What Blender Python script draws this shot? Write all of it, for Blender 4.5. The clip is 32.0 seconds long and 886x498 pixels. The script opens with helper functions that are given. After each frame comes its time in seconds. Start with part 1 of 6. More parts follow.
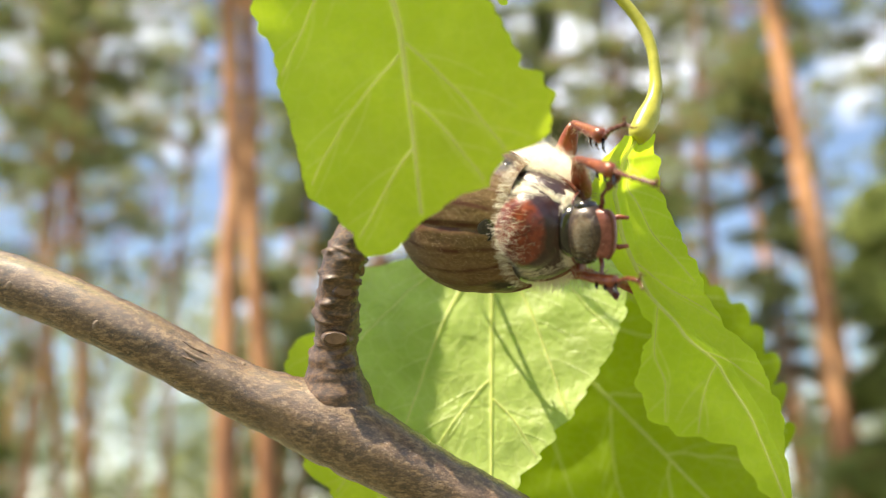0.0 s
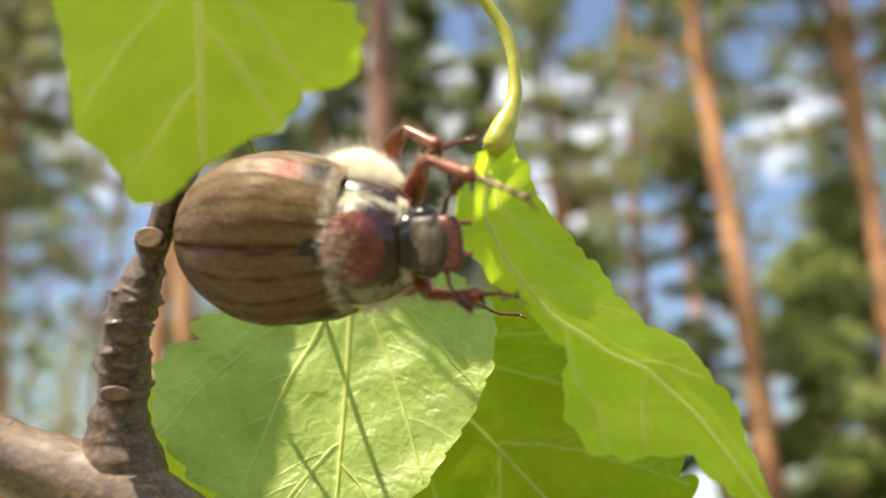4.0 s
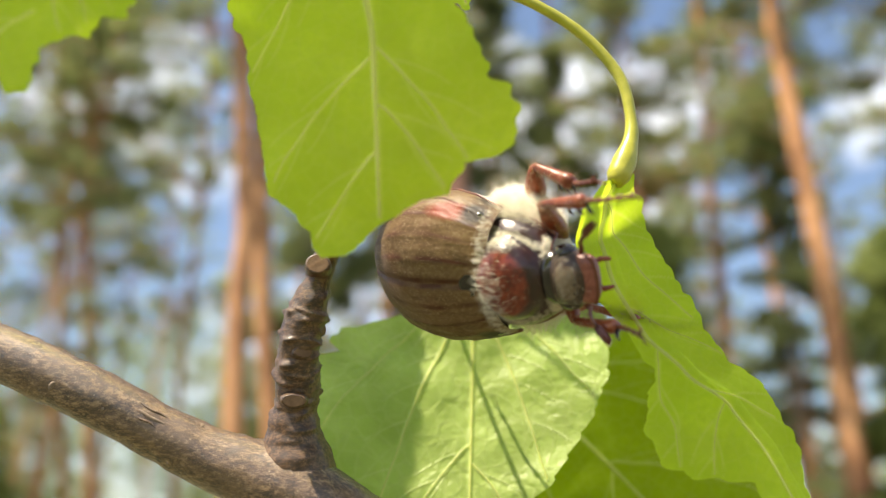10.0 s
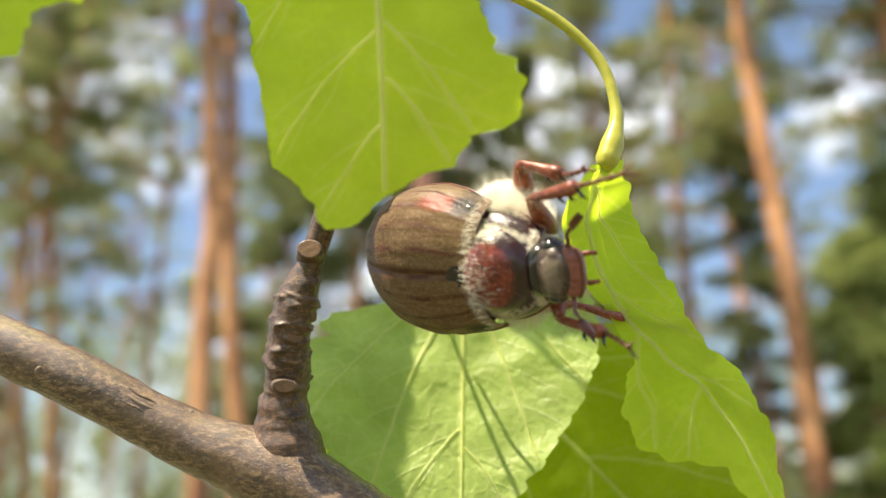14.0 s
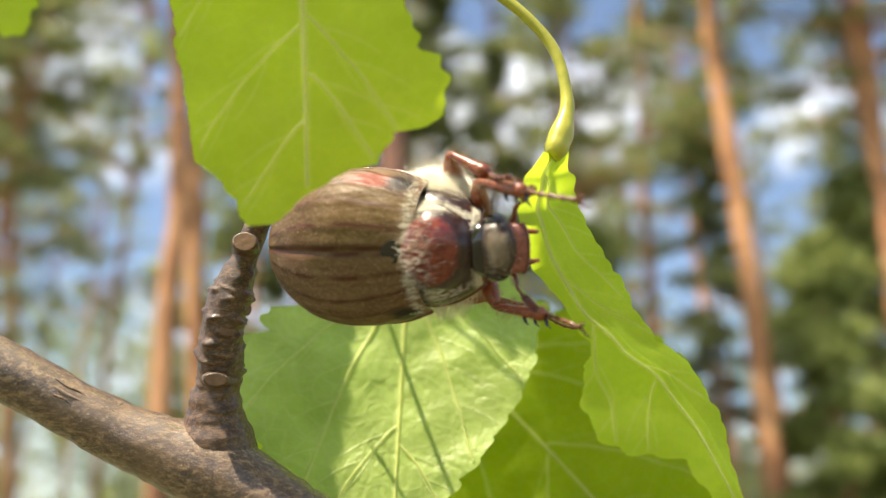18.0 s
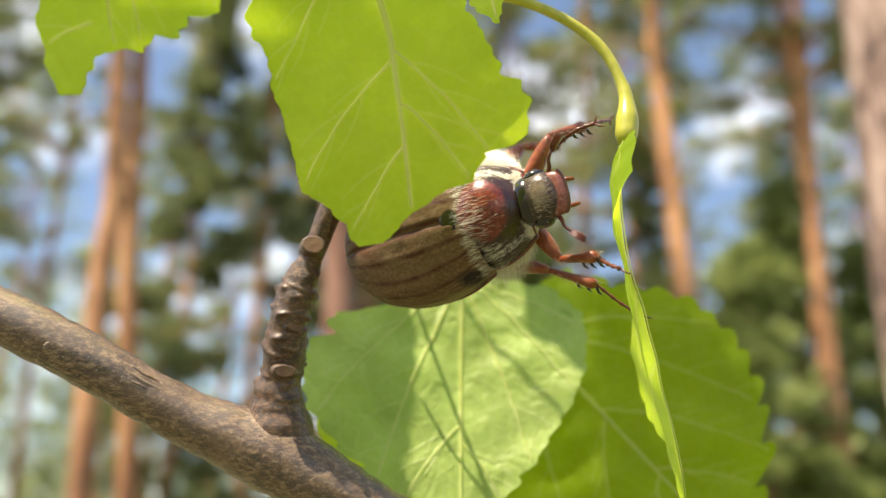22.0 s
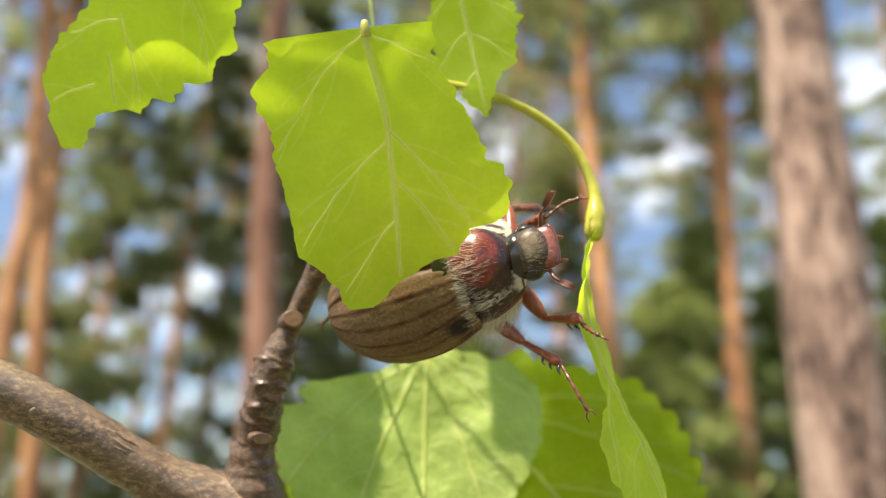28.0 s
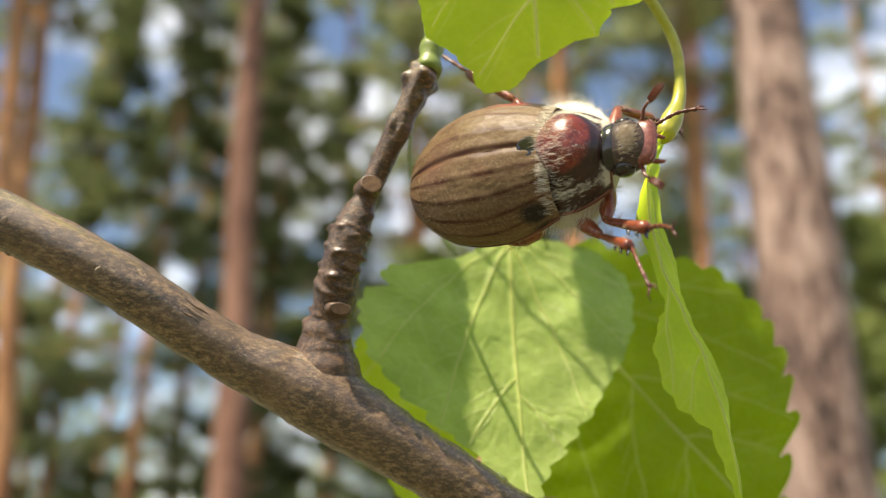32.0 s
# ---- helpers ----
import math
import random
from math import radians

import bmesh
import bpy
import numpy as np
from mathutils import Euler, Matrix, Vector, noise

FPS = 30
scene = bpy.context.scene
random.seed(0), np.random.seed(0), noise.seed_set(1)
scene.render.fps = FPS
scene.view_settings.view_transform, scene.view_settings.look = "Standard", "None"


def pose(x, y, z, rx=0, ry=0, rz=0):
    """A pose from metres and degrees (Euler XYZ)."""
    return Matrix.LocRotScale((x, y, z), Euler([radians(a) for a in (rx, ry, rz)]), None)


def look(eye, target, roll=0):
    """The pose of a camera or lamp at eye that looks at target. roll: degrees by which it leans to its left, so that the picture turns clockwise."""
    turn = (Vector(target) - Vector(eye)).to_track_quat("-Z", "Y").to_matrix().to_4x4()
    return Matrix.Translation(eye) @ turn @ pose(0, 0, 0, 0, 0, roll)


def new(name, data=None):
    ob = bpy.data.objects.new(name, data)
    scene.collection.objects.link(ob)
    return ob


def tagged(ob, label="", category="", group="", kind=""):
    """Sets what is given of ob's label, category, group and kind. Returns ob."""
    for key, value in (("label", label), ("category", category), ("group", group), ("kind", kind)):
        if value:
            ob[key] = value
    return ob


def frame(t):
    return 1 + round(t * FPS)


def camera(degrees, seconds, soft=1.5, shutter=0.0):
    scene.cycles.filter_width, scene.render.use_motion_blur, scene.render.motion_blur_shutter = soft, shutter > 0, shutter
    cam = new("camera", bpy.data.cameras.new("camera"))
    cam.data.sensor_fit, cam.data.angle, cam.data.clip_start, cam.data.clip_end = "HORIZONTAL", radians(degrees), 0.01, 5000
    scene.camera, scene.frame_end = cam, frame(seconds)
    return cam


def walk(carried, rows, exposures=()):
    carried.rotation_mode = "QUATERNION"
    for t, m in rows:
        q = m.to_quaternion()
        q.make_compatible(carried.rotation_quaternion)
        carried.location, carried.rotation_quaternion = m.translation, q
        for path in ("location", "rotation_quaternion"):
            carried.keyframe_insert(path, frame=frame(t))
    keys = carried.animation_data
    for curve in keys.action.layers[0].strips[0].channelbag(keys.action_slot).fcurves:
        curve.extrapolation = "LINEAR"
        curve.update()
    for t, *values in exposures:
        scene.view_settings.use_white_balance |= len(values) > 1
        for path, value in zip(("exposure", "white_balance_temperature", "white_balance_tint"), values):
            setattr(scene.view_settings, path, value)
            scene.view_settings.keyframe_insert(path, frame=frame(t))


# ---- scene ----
# A cockchafer clings to aspen leaves on a twig before a sunny pine wood. Metres; the twig hangs about 1.5 m above the ground.
CAMERA_ROWS = [
    (0, pose(-0.00249, 0.00021, 1.49857, 107.5, 0.4, 0.9)), (0.5, pose(0.00081, 0.00635, 1.49649, 108.0, 0.6, 1.1)),
    (1, pose(-0.00065, 0.00533, 1.49464, 107.1, 0.5, 0.0)), (1.5, pose(0.00145, 0.00705, 1.49545, 108.0, 1.0, -0.5)),
    (2, pose(-0.00123, 0.00115, 1.49816, 108.2, 1.0, -1.7)), (2.5, pose(0.00311, 0.01062, 1.49822, 110.1, 1.6, -1.2)),
    (3, pose(-0.00814, 0.00813, 1.49751, 109.4, 1.5, -2.5)), (3.5, pose(0.00988, 0.01054, 1.50120, 110.6, 0.9, -3.5)),
    (5.5, pose(0.00774, 0.00856, 1.50027, 110.8, 1.1, -1.3)), (6, pose(0.01087, 0.01116, 1.49692, 110.1, 1.2, -0.3)),
    (6.5, pose(0.01170, 0.00564, 1.49998, 110.7, 0.9, 0.9)), (7, pose(0.00332, 0.00312, 1.50010, 110.6, 0.3, 1.8)),
    (7.5, pose(0.00857, 0.00170, 1.49936, 109.9, 0.2, 0.9)), (8, pose(0.00719, 0.00257, 1.49897, 109.2, 0.3, 2.2)),
    (8.5, pose(0.01135, 0.00617, 1.49695, 109.1, 0.5, 1.6)), (9, pose(0.00841, 0.00448, 1.49783, 109.8, 0.4, 2.1)),
    (9.5, pose(0.00907, 0.00174, 1.49954, 110.2, 0.5, 1.5)), (10, pose(0.00257, 0.00056, 1.50085, 110.2, 0.1, 1.5)),
    (10.5, pose(0.00478, 0.00320, 1.49907, 109.6, 0.1, 1.4)), (11, pose(0.00601, -0.00027, 1.50216, 110.1, 0.2, 1.7)),
    (11.5, pose(0.00318, 0.00172, 1.49889, 109.6, 0.0, 0.9)), (12, pose(0.00230, -0.00068, 1.49959, 109.9, 0.2, 0.6)),
    (12.5, pose(0.00040, 0.00111, 1.49886, 110.2, 0.5, -0.0)), (13, pose(0.00000, 0.00000, 1.50000, 110.0, 0.4, 0.1)),
    (13.5, pose(0.00116, 0.00093, 1.50070, 110.7, 0.6, -0.4)), (14, pose(0.00018, 0.00075, 1.49940, 110.2, 0.4, -0.6)),
    (14.5, pose(-0.00326, 0.00158, 1.49878, 110.2, 0.4, -1.0)), (15, pose(0.00325, 0.00463, 1.49452, 109.3, 0.8, -2.2)),
    (15.5, pose(0.00557, 0.00401, 1.49644, 109.3, 1.0, -1.6)), (17.5, pose(-0.00295, -0.00008, 1.49978, 109.0, -0.4, -3.3)),
    (18, pose(0.00339, 0.00071, 1.49970, 109.8, -0.1, -3.1)), (18.5, pose(-0.00392, 0.00250, 1.49913, 109.4, -0.6, -3.9)),
    (19, pose(0.00217, -0.00112, 1.50013, 109.6, -0.4, -4.5)), (19.5, pose(-0.00444, 0.00213, 1.49800, 109.5, -0.6, -4.3)),
    (20, pose(0.00087, -0.00317, 1.50249, 110.1, -0.4, -5.1)), (20.5, pose(-0.00650, -0.00241, 1.50104, 110.0, -0.4, -5.9)),
    (21, pose(-0.00487, -0.00567, 1.50127, 110.3, -0.3, -6.9)), (21.5, pose(-0.00734, -0.00550, 1.50043, 110.3, -0.2, -7.1)),
    (22, pose(-0.00970, -0.00637, 1.49812, 109.5, -0.7, -7.6)), (22.5, pose(-0.01328, -0.00804, 1.49964, 110.2, -0.7, -9.4)),
    (23, pose(-0.01057, -0.00982, 1.49698, 109.2, -0.7, -10.8)), (23.5, pose(-0.01252, -0.00639, 1.49635, 109.8, -0.8, -10.7)),
    (24, pose(-0.01298, -0.00699, 1.49465, 109.6, -0.6, -11.1)), (24.5, pose(-0.01460, -0.00681, 1.49565, 110.2, -0.6, -11.0)),
    (25, pose(-0.01620, -0.00562, 1.49672, 110.3, -0.9, -10.8)), (25.5, pose(-0.01872, -0.00838, 1.50002, 110.6, -1.0, -11.7)),
    (26, pose(-0.01386, -0.01163, 1.50054, 111.3, -0.6, -12.3)), (26.5, pose(-0.01618, -0.01103, 1.49972, 112.0, -0.3, -12.1)),
    (28.5, pose(-0.01667, -0.01510, 1.50114, 111.3, -1.2, -13.2)), (29, pose(-0.01854, -0.01225, 1.49886, 110.9, -1.2, -13.3)),
    (29.5, pose(-0.01740, -0.01209, 1.49626, 110.5, -0.8, -13.3)), (30, pose(-0.01822, -0.00794, 1.49520, 110.3, -0.8, -13.3)),
    (30.5, pose(-0.01845, -0.00621, 1.49499, 109.9, -0.8, -13.1)), (31, pose(-0.02050, -0.00766, 1.49672, 110.3, -1.1, -13.6)),
    (31.5, pose(-0.02419, -0.00390, 1.49273, 110.6, -0.9, -14.4)), (32, pose(-0.02586, -0.00048, 1.48907, 111.4, -0.5, -14.5)),
]


cam = camera(55, 32.0, soft=1.25)
cam.data.dof.use_dof = True
cam.data.dof.focus_distance = 0.088
cam.data.dof.aperture_fstop = 17.0
walk(cam, CAMERA_ROWS, exposures=[(0, 1.27, 7250, 11), (3, 1.14, 7250, 11), (8, 1.03, 7250, 11), (12, 1.12, 7250, 11), (20, 1.11, 7250, 11), (23, 1.08, 7250, 11), (27, 1.11, 7250, 11), (32, 0.82, 7250, 11)])

# ---- light ----
SUN_AZIMUTH, SUN_ELEVATION = radians(-122), radians(64)   # azimuth clockwise from +y
world = bpy.data.worlds.new("sky")
scene.world = world
world.use_nodes = True
wn, wl = world.node_tree.nodes, world.node_tree.links
sky = wn.new("ShaderNodeTexSky")
sky.sky_type, sky.sun_disc = "NISHITA", False
sky.sun_elevation, sky.sun_rotation = SUN_ELEVATION, SUN_AZIMUTH
sky.air_density, sky.dust_density, sky.ozone_density = 1.0, 0.8, 2.5
wn["Background"].inputs["Strength"].default_value = 0.105
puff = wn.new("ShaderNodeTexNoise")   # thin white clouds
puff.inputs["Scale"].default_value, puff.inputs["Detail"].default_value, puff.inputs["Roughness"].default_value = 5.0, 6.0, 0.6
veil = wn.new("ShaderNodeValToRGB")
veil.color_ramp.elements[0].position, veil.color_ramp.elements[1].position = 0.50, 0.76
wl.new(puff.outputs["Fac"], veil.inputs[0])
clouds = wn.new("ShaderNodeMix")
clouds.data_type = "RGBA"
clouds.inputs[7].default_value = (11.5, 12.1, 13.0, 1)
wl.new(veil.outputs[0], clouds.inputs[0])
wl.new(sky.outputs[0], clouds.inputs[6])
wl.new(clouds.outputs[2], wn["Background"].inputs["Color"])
sun = new("sun", bpy.data.lights.new("sun", "SUN"))
sun.data.energy, sun.data.angle, sun.data.color = 5.0, radians(0.6), (1.0, 0.93, 0.80)
sun_way = Vector((math.sin(SUN_AZIMUTH) * math.cos(SUN_ELEVATION), math.cos(SUN_AZIMUTH) * math.cos(SUN_ELEVATION), math.sin(SUN_ELEVATION)))
sun.matrix_world = look(sun_way * 50, (0, 0, 0))


# ---- materials ----
def material(name):
    m = bpy.data.materials.new(name)
    m.use_nodes = True
    n = m.node_tree.nodes
    return m, n, m.node_tree.links, n["Principled BSDF"], n["Material Output"]


def ramp(n, l, fac, stops):
    r = n.new("ShaderNodeValToRGB")
    el = r.color_ramp.elements
    el[0].position, el[0].color = stops[0][0], (*stops[0][1], 1)
    el[1].position, el[1].color = stops[-1][0], (*stops[-1][1], 1)
    for p, c in stops[1:-1]:
        e = el.new(p)
        e.color = (*c, 1)
    l.new(fac, r.inputs[0])
    return r.outputs[0]


def coords(n, l, stretch=(1, 1, 1)):
    c = n.new("ShaderNodeTexCoord")
    m = n.new("ShaderNodeMapping")
    m.inputs["Scale"].default_value = stretch
    l.new(c.outputs["Object"], m.inputs[0])
    return m.outputs[0]


def noise_tex(n, l, where, scale, detail=4, rough=0.55):
    t = n.new("ShaderNodeTexNoise")
    t.inputs["Scale"].default_value, t.inputs["Detail"].default_value, t.inputs["Roughness"].default_value = scale, detail, rough
    l.new(where, t.inputs["Vector"])
    return t.outputs["Fac"]


def mixed(n, l, a, b, fac, blend="MIX"):
    m = n.new("ShaderNodeMix")
    m.data_type, m.blend_type = "RGBA", blend
    for socket, value in ((m.inputs[6], a), (m.inputs[7], b), (m.inputs[0], fac)):
        if hasattr(value, "is_linked"):
            l.new(value, socket)
        elif isinstance(value, tuple):
            socket.default_value = (*value, 1)
        else:
            socket.default_value = value
    return m.outputs[2]


def bump(n, l, height, strength, distance, bsdf):
    b = n.new("ShaderNodeBump")
    b.inputs["Strength"].default_value, b.inputs["Distance"].default_value = strength, distance
    l.new(height, b.inputs["Height"])
    l.new(b.outputs[0], bsdf.inputs["Normal"])
    return b


def surface(name, stops, scale, rough, bump_mm=0.0, fine=4.0, metal=0.0, stretch=(1, 1, 1), spec=0.5, coat=0.0):
    """Mottled surface: two scales of noise through a colour ramp, with fine relief. scale: per metre."""
    m, n, l, b, _ = material(name)
    where = coords(n, l, stretch)
    big, small = noise_tex(n, l, where, scale), noise_tex(n, l, where, scale * fine, 6, 0.65)
    mixf = n.new("ShaderNodeMath")
    mixf.operation = "MULTIPLY_ADD"
    l.new(small, mixf.inputs[0])
    mixf.inputs[1].default_value = 0.45
    half = n.new("ShaderNodeMath")
    half.operation = "MULTIPLY"
    l.new(big, half.inputs[0])
    half.inputs[1].default_value = 0.55
    l.new(half.outputs[0], mixf.inputs[2])
    l.new(ramp(n, l, mixf.outputs[0], stops), b.inputs["Base Color"])
    b.inputs["Roughness"].default_value, b.inputs["Metallic"].default_value = rough, metal
    b.inputs["Specular IOR Level"].default_value = spec
    b.inputs["Coat Weight"].default_value = coat
    if bump_mm:
        bump(n, l, mixf.outputs[0], 0.9, bump_mm * 0.001, b)
    return m


def leaf_material(name, front, through_colour, translucency=0.5, rough=0.42, relief=0.0003, mesh=(620.0, 0.07), vein_front=(0.5, 0.55, 0.2), vein_through=(0.85, 0.85, 0.35)):
    """Thin living blade: glossy skin over a lamina that lets light through; paler veins where the mesh marks them."""
    m, n, l, b, out = material(name)
    where = coords(n, l)
    cells = n.new("ShaderNodeTexVoronoi")
    cells.feature = "DISTANCE_TO_EDGE"
    cells.inputs["Scale"].default_value = mesh[0]
    l.new(where, cells.inputs["Vector"])
    net = ramp(n, l, cells.outputs["Distance"], [(0.0, (mesh[1],) * 3), (0.12, (0, 0, 0))])
    mark = n.new("ShaderNodeAttribute")
    mark.attribute_name = "vein"
    vein = n.new("ShaderNodeMath")
    vein.operation, vein.use_clamp = "ADD", True
    l.new(mark.outputs["Fac"], vein.inputs[0])
    l.new(net, vein.inputs[1])
    blot, fleck = noise_tex(n, l, where, 110, 5), noise_tex(n, l, where, 900, 4, 0.6)
    base = ramp(n, l, blot, [(0.32, tuple(c * 0.74 for c in front)), (0.5, front), (0.7, tuple(min(1, c * 1.22 + 0.01) for c in front))])
    base = mixed(n, l, base, vein_front, vein.outputs[0])
    tr = ramp(n, l, blot, [(0.3, tuple(c * 0.80 for c in through_colour)), (0.7, tuple(min(1, c * 1.12) for c in through_colour))])
    tr = mixed(n, l, tr, tuple(c * 0.86 for c in through_colour), ramp(n, l, fleck, [(0.4, (0, 0, 0)), (0.65, (0.7, 0.7, 0.7))]))
    tr = mixed(n, l, tr, vein_through, vein.outputs[0])
    l.new(base, b.inputs["Base Color"])
    b.inputs["Roughness"].default_value = rough
    b.inputs["Specular IOR Level"].default_value = 0.26
    t = n.new("ShaderNodeBsdfTranslucent")
    l.new(tr, t.inputs["Color"])
    add = n.new("ShaderNodeMixShader")
    add.inputs[0].default_value = translucency
    l.new(b.outputs[0], add.inputs[1])
    l.new(t.outputs[0], add.inputs[2])
    l.new(add.outputs[0], out.inputs["Surface"])
    h = n.new("ShaderNodeMath")
    h.operation = "MULTIPLY_ADD"
    l.new(vein.outputs[0], h.inputs[0])
    h.inputs[1].default_value = 0.5
    l.new(noise_tex(n, l, where, 300, 3), h.inputs[2])
    bump(n, l, h.outputs[0], 0.8, relief, b)
    return m


LEAF_TOP = leaf_material("leaf_upper_side", (0.25, 0.39, 0.045), (0.73, 0.97, 0.045), 0.76, 0.44, 0.0003, (620.0, 0.07), (0.46, 0.52, 0.10), (0.90, 0.92, 0.26))
# darker copy of LEAF_TOP: the back leaf's shade is put into its colour
LEAF_SHADED = leaf_material("shaded_leaf", (0.15, 0.235, 0.010), (0.44, 0.62, 0.008), 0.62, 0.44, 0.0004, (520.0, 0.08), (0.40, 0.46, 0.10), (0.72, 0.78, 0.20))
LEAF_UNDER = leaf_material("leaf_underside", (0.33, 0.42, 0.12), (0.44, 0.74, 0.012), 0.40, 0.42, 0.00058, (430.0, 0.12), (0.58, 0.65, 0.28), (0.70, 0.82, 0.18))


def vein_material():
    m, n, l, b, out = material("leaf_vein")
    col = ramp(n, l, noise_tex(n, l, coords(n, l), 500), [(0.3, (0.50, 0.54, 0.18)), (0.7, (0.66, 0.68, 0.30))])
    glow = ramp(n, l, noise_tex(n, l, coords(n, l), 300), [(0.3, (0.76, 0.81, 0.17)), (0.7, (0.88, 0.90, 0.28))])
    l.new(col, b.inputs["Base Color"])
    b.inputs["Roughness"].default_value = 0.45
    t = n.new("ShaderNodeBsdfTranslucent")
    l.new(glow, t.inputs["Color"])
    s = n.new("ShaderNodeMixShader")
    s.inputs[0].default_value = 0.6
    l.new(b.outputs[0], s.inputs[1])
    l.new(t.outputs[0], s.inputs[2])
    clear = n.new("ShaderNodeBsdfTransparent")
    juicy = n.new("ShaderNodeMixShader")
    juicy.inputs[0].default_value = 0.8
    l.new(clear.outputs[0], juicy.inputs[1])
    l.new(s.outputs[0], juicy.inputs[2])
    l.new(juicy.outputs[0], out.inputs["Surface"])
    return m


VEIN = vein_material()
PETIOLE = surface("petiole_skin", [(0.3, (0.30, 0.30, 0.025)), (0.7, (0.50, 0.47, 0.06))], 200, 0.35, 0.02)


def bark_material(name, gloss, dull, tint):
    """Smooth young bark: brown skin under a grey bloom that flakes off along the twig, with fine cracks and specks."""
    m, n, l, b, _ = material(name)
    where = coords(n, l)
    turned = n.new("ShaderNodeMapping")
    turned.inputs["Rotation"].default_value = (0, radians(29), radians(3))
    turned.inputs["Scale"].default_value = (0.42, 1, 1)
    tc = n.new("ShaderNodeTexCoord")
    l.new(tc.outputs["Object"], turned.inputs[0])
    streak = noise_tex(n, l, turned.outputs[0], 2100, 7, 0.8)
    patch = noise_tex(n, l, where, 210, 6, 0.66)
    speck = noise_tex(n, l, where, 2400, 4, 0.7)
    skin = ramp(n, l, patch, [(0.34, (0.050, 0.030, 0.017)), (0.5, (0.108, 0.070, 0.042)), (0.66, (0.19, 0.135, 0.088))])
    bloom = ramp(n, l, streak, [(0.40, (0.020, 0.013, 0.008)), (0.5, (0.100, 0.066, 0.040)), (0.60, (0.31, 0.24, 0.165))])
    both = mixed(n, l, skin, bloom, ramp(n, l, patch, [(0.38, (0.85, 0.85, 0.85)), (0.62, (0.5, 0.5, 0.5))]))
    both = mixed(n, l, both, (0.42, 0.36, 0.28), ramp(n, l, speck, [(0.60, (0, 0, 0)), (0.70, (0.6, 0.6, 0.6))]))
    l.new(mixed(n, l, both, tint, 1.0, "MULTIPLY"), b.inputs["Base Color"])
    l.new(ramp(n, l, streak, [(0.3, (dull + 0.1,) * 3), (0.7, (dull,) * 3)]), b.inputs["Roughness"])
    h = n.new("ShaderNodeMath")
    h.operation = "MULTIPLY_ADD"
    l.new(streak, h.inputs[0])
    h.inputs[1].default_value = 1.1
    l.new(patch, h.inputs[2])
    b.inputs["Specular IOR Level"].default_value = 0.5
    b.inputs["Coat Weight"].default_value = gloss
    b.inputs["Coat Roughness"].default_value = 0.26
    bump(n, l, h.outputs[0], 0.9, 0.00015, b)
    return m


TWIG = bark_material("twig_bark", 0.9, 0.30, (1.08, 0.88, 0.65))
SHOOT_BARK = bark_material("side_shoot_bark", 0.45, 0.40, (0.70, 0.47, 0.28))
LENTICEL = surface("lenticel_cork", [(0.3, (0.12, 0.08, 0.05)), (0.7, (0.30, 0.22, 0.15))], 900, 0.7, 0.1)
CUT = surface("cut_wood", [(0.3, (0.09, 0.045, 0.022)), (0.7, (0.24, 0.135, 0.07))], 400, 0.7, 0.1)
SHOOT = surface("green_shoot", [(0.3, (0.10, 0.14, 0.03)), (0.7, (0.26, 0.33, 0.07))], 300, 0.45, 0.05)


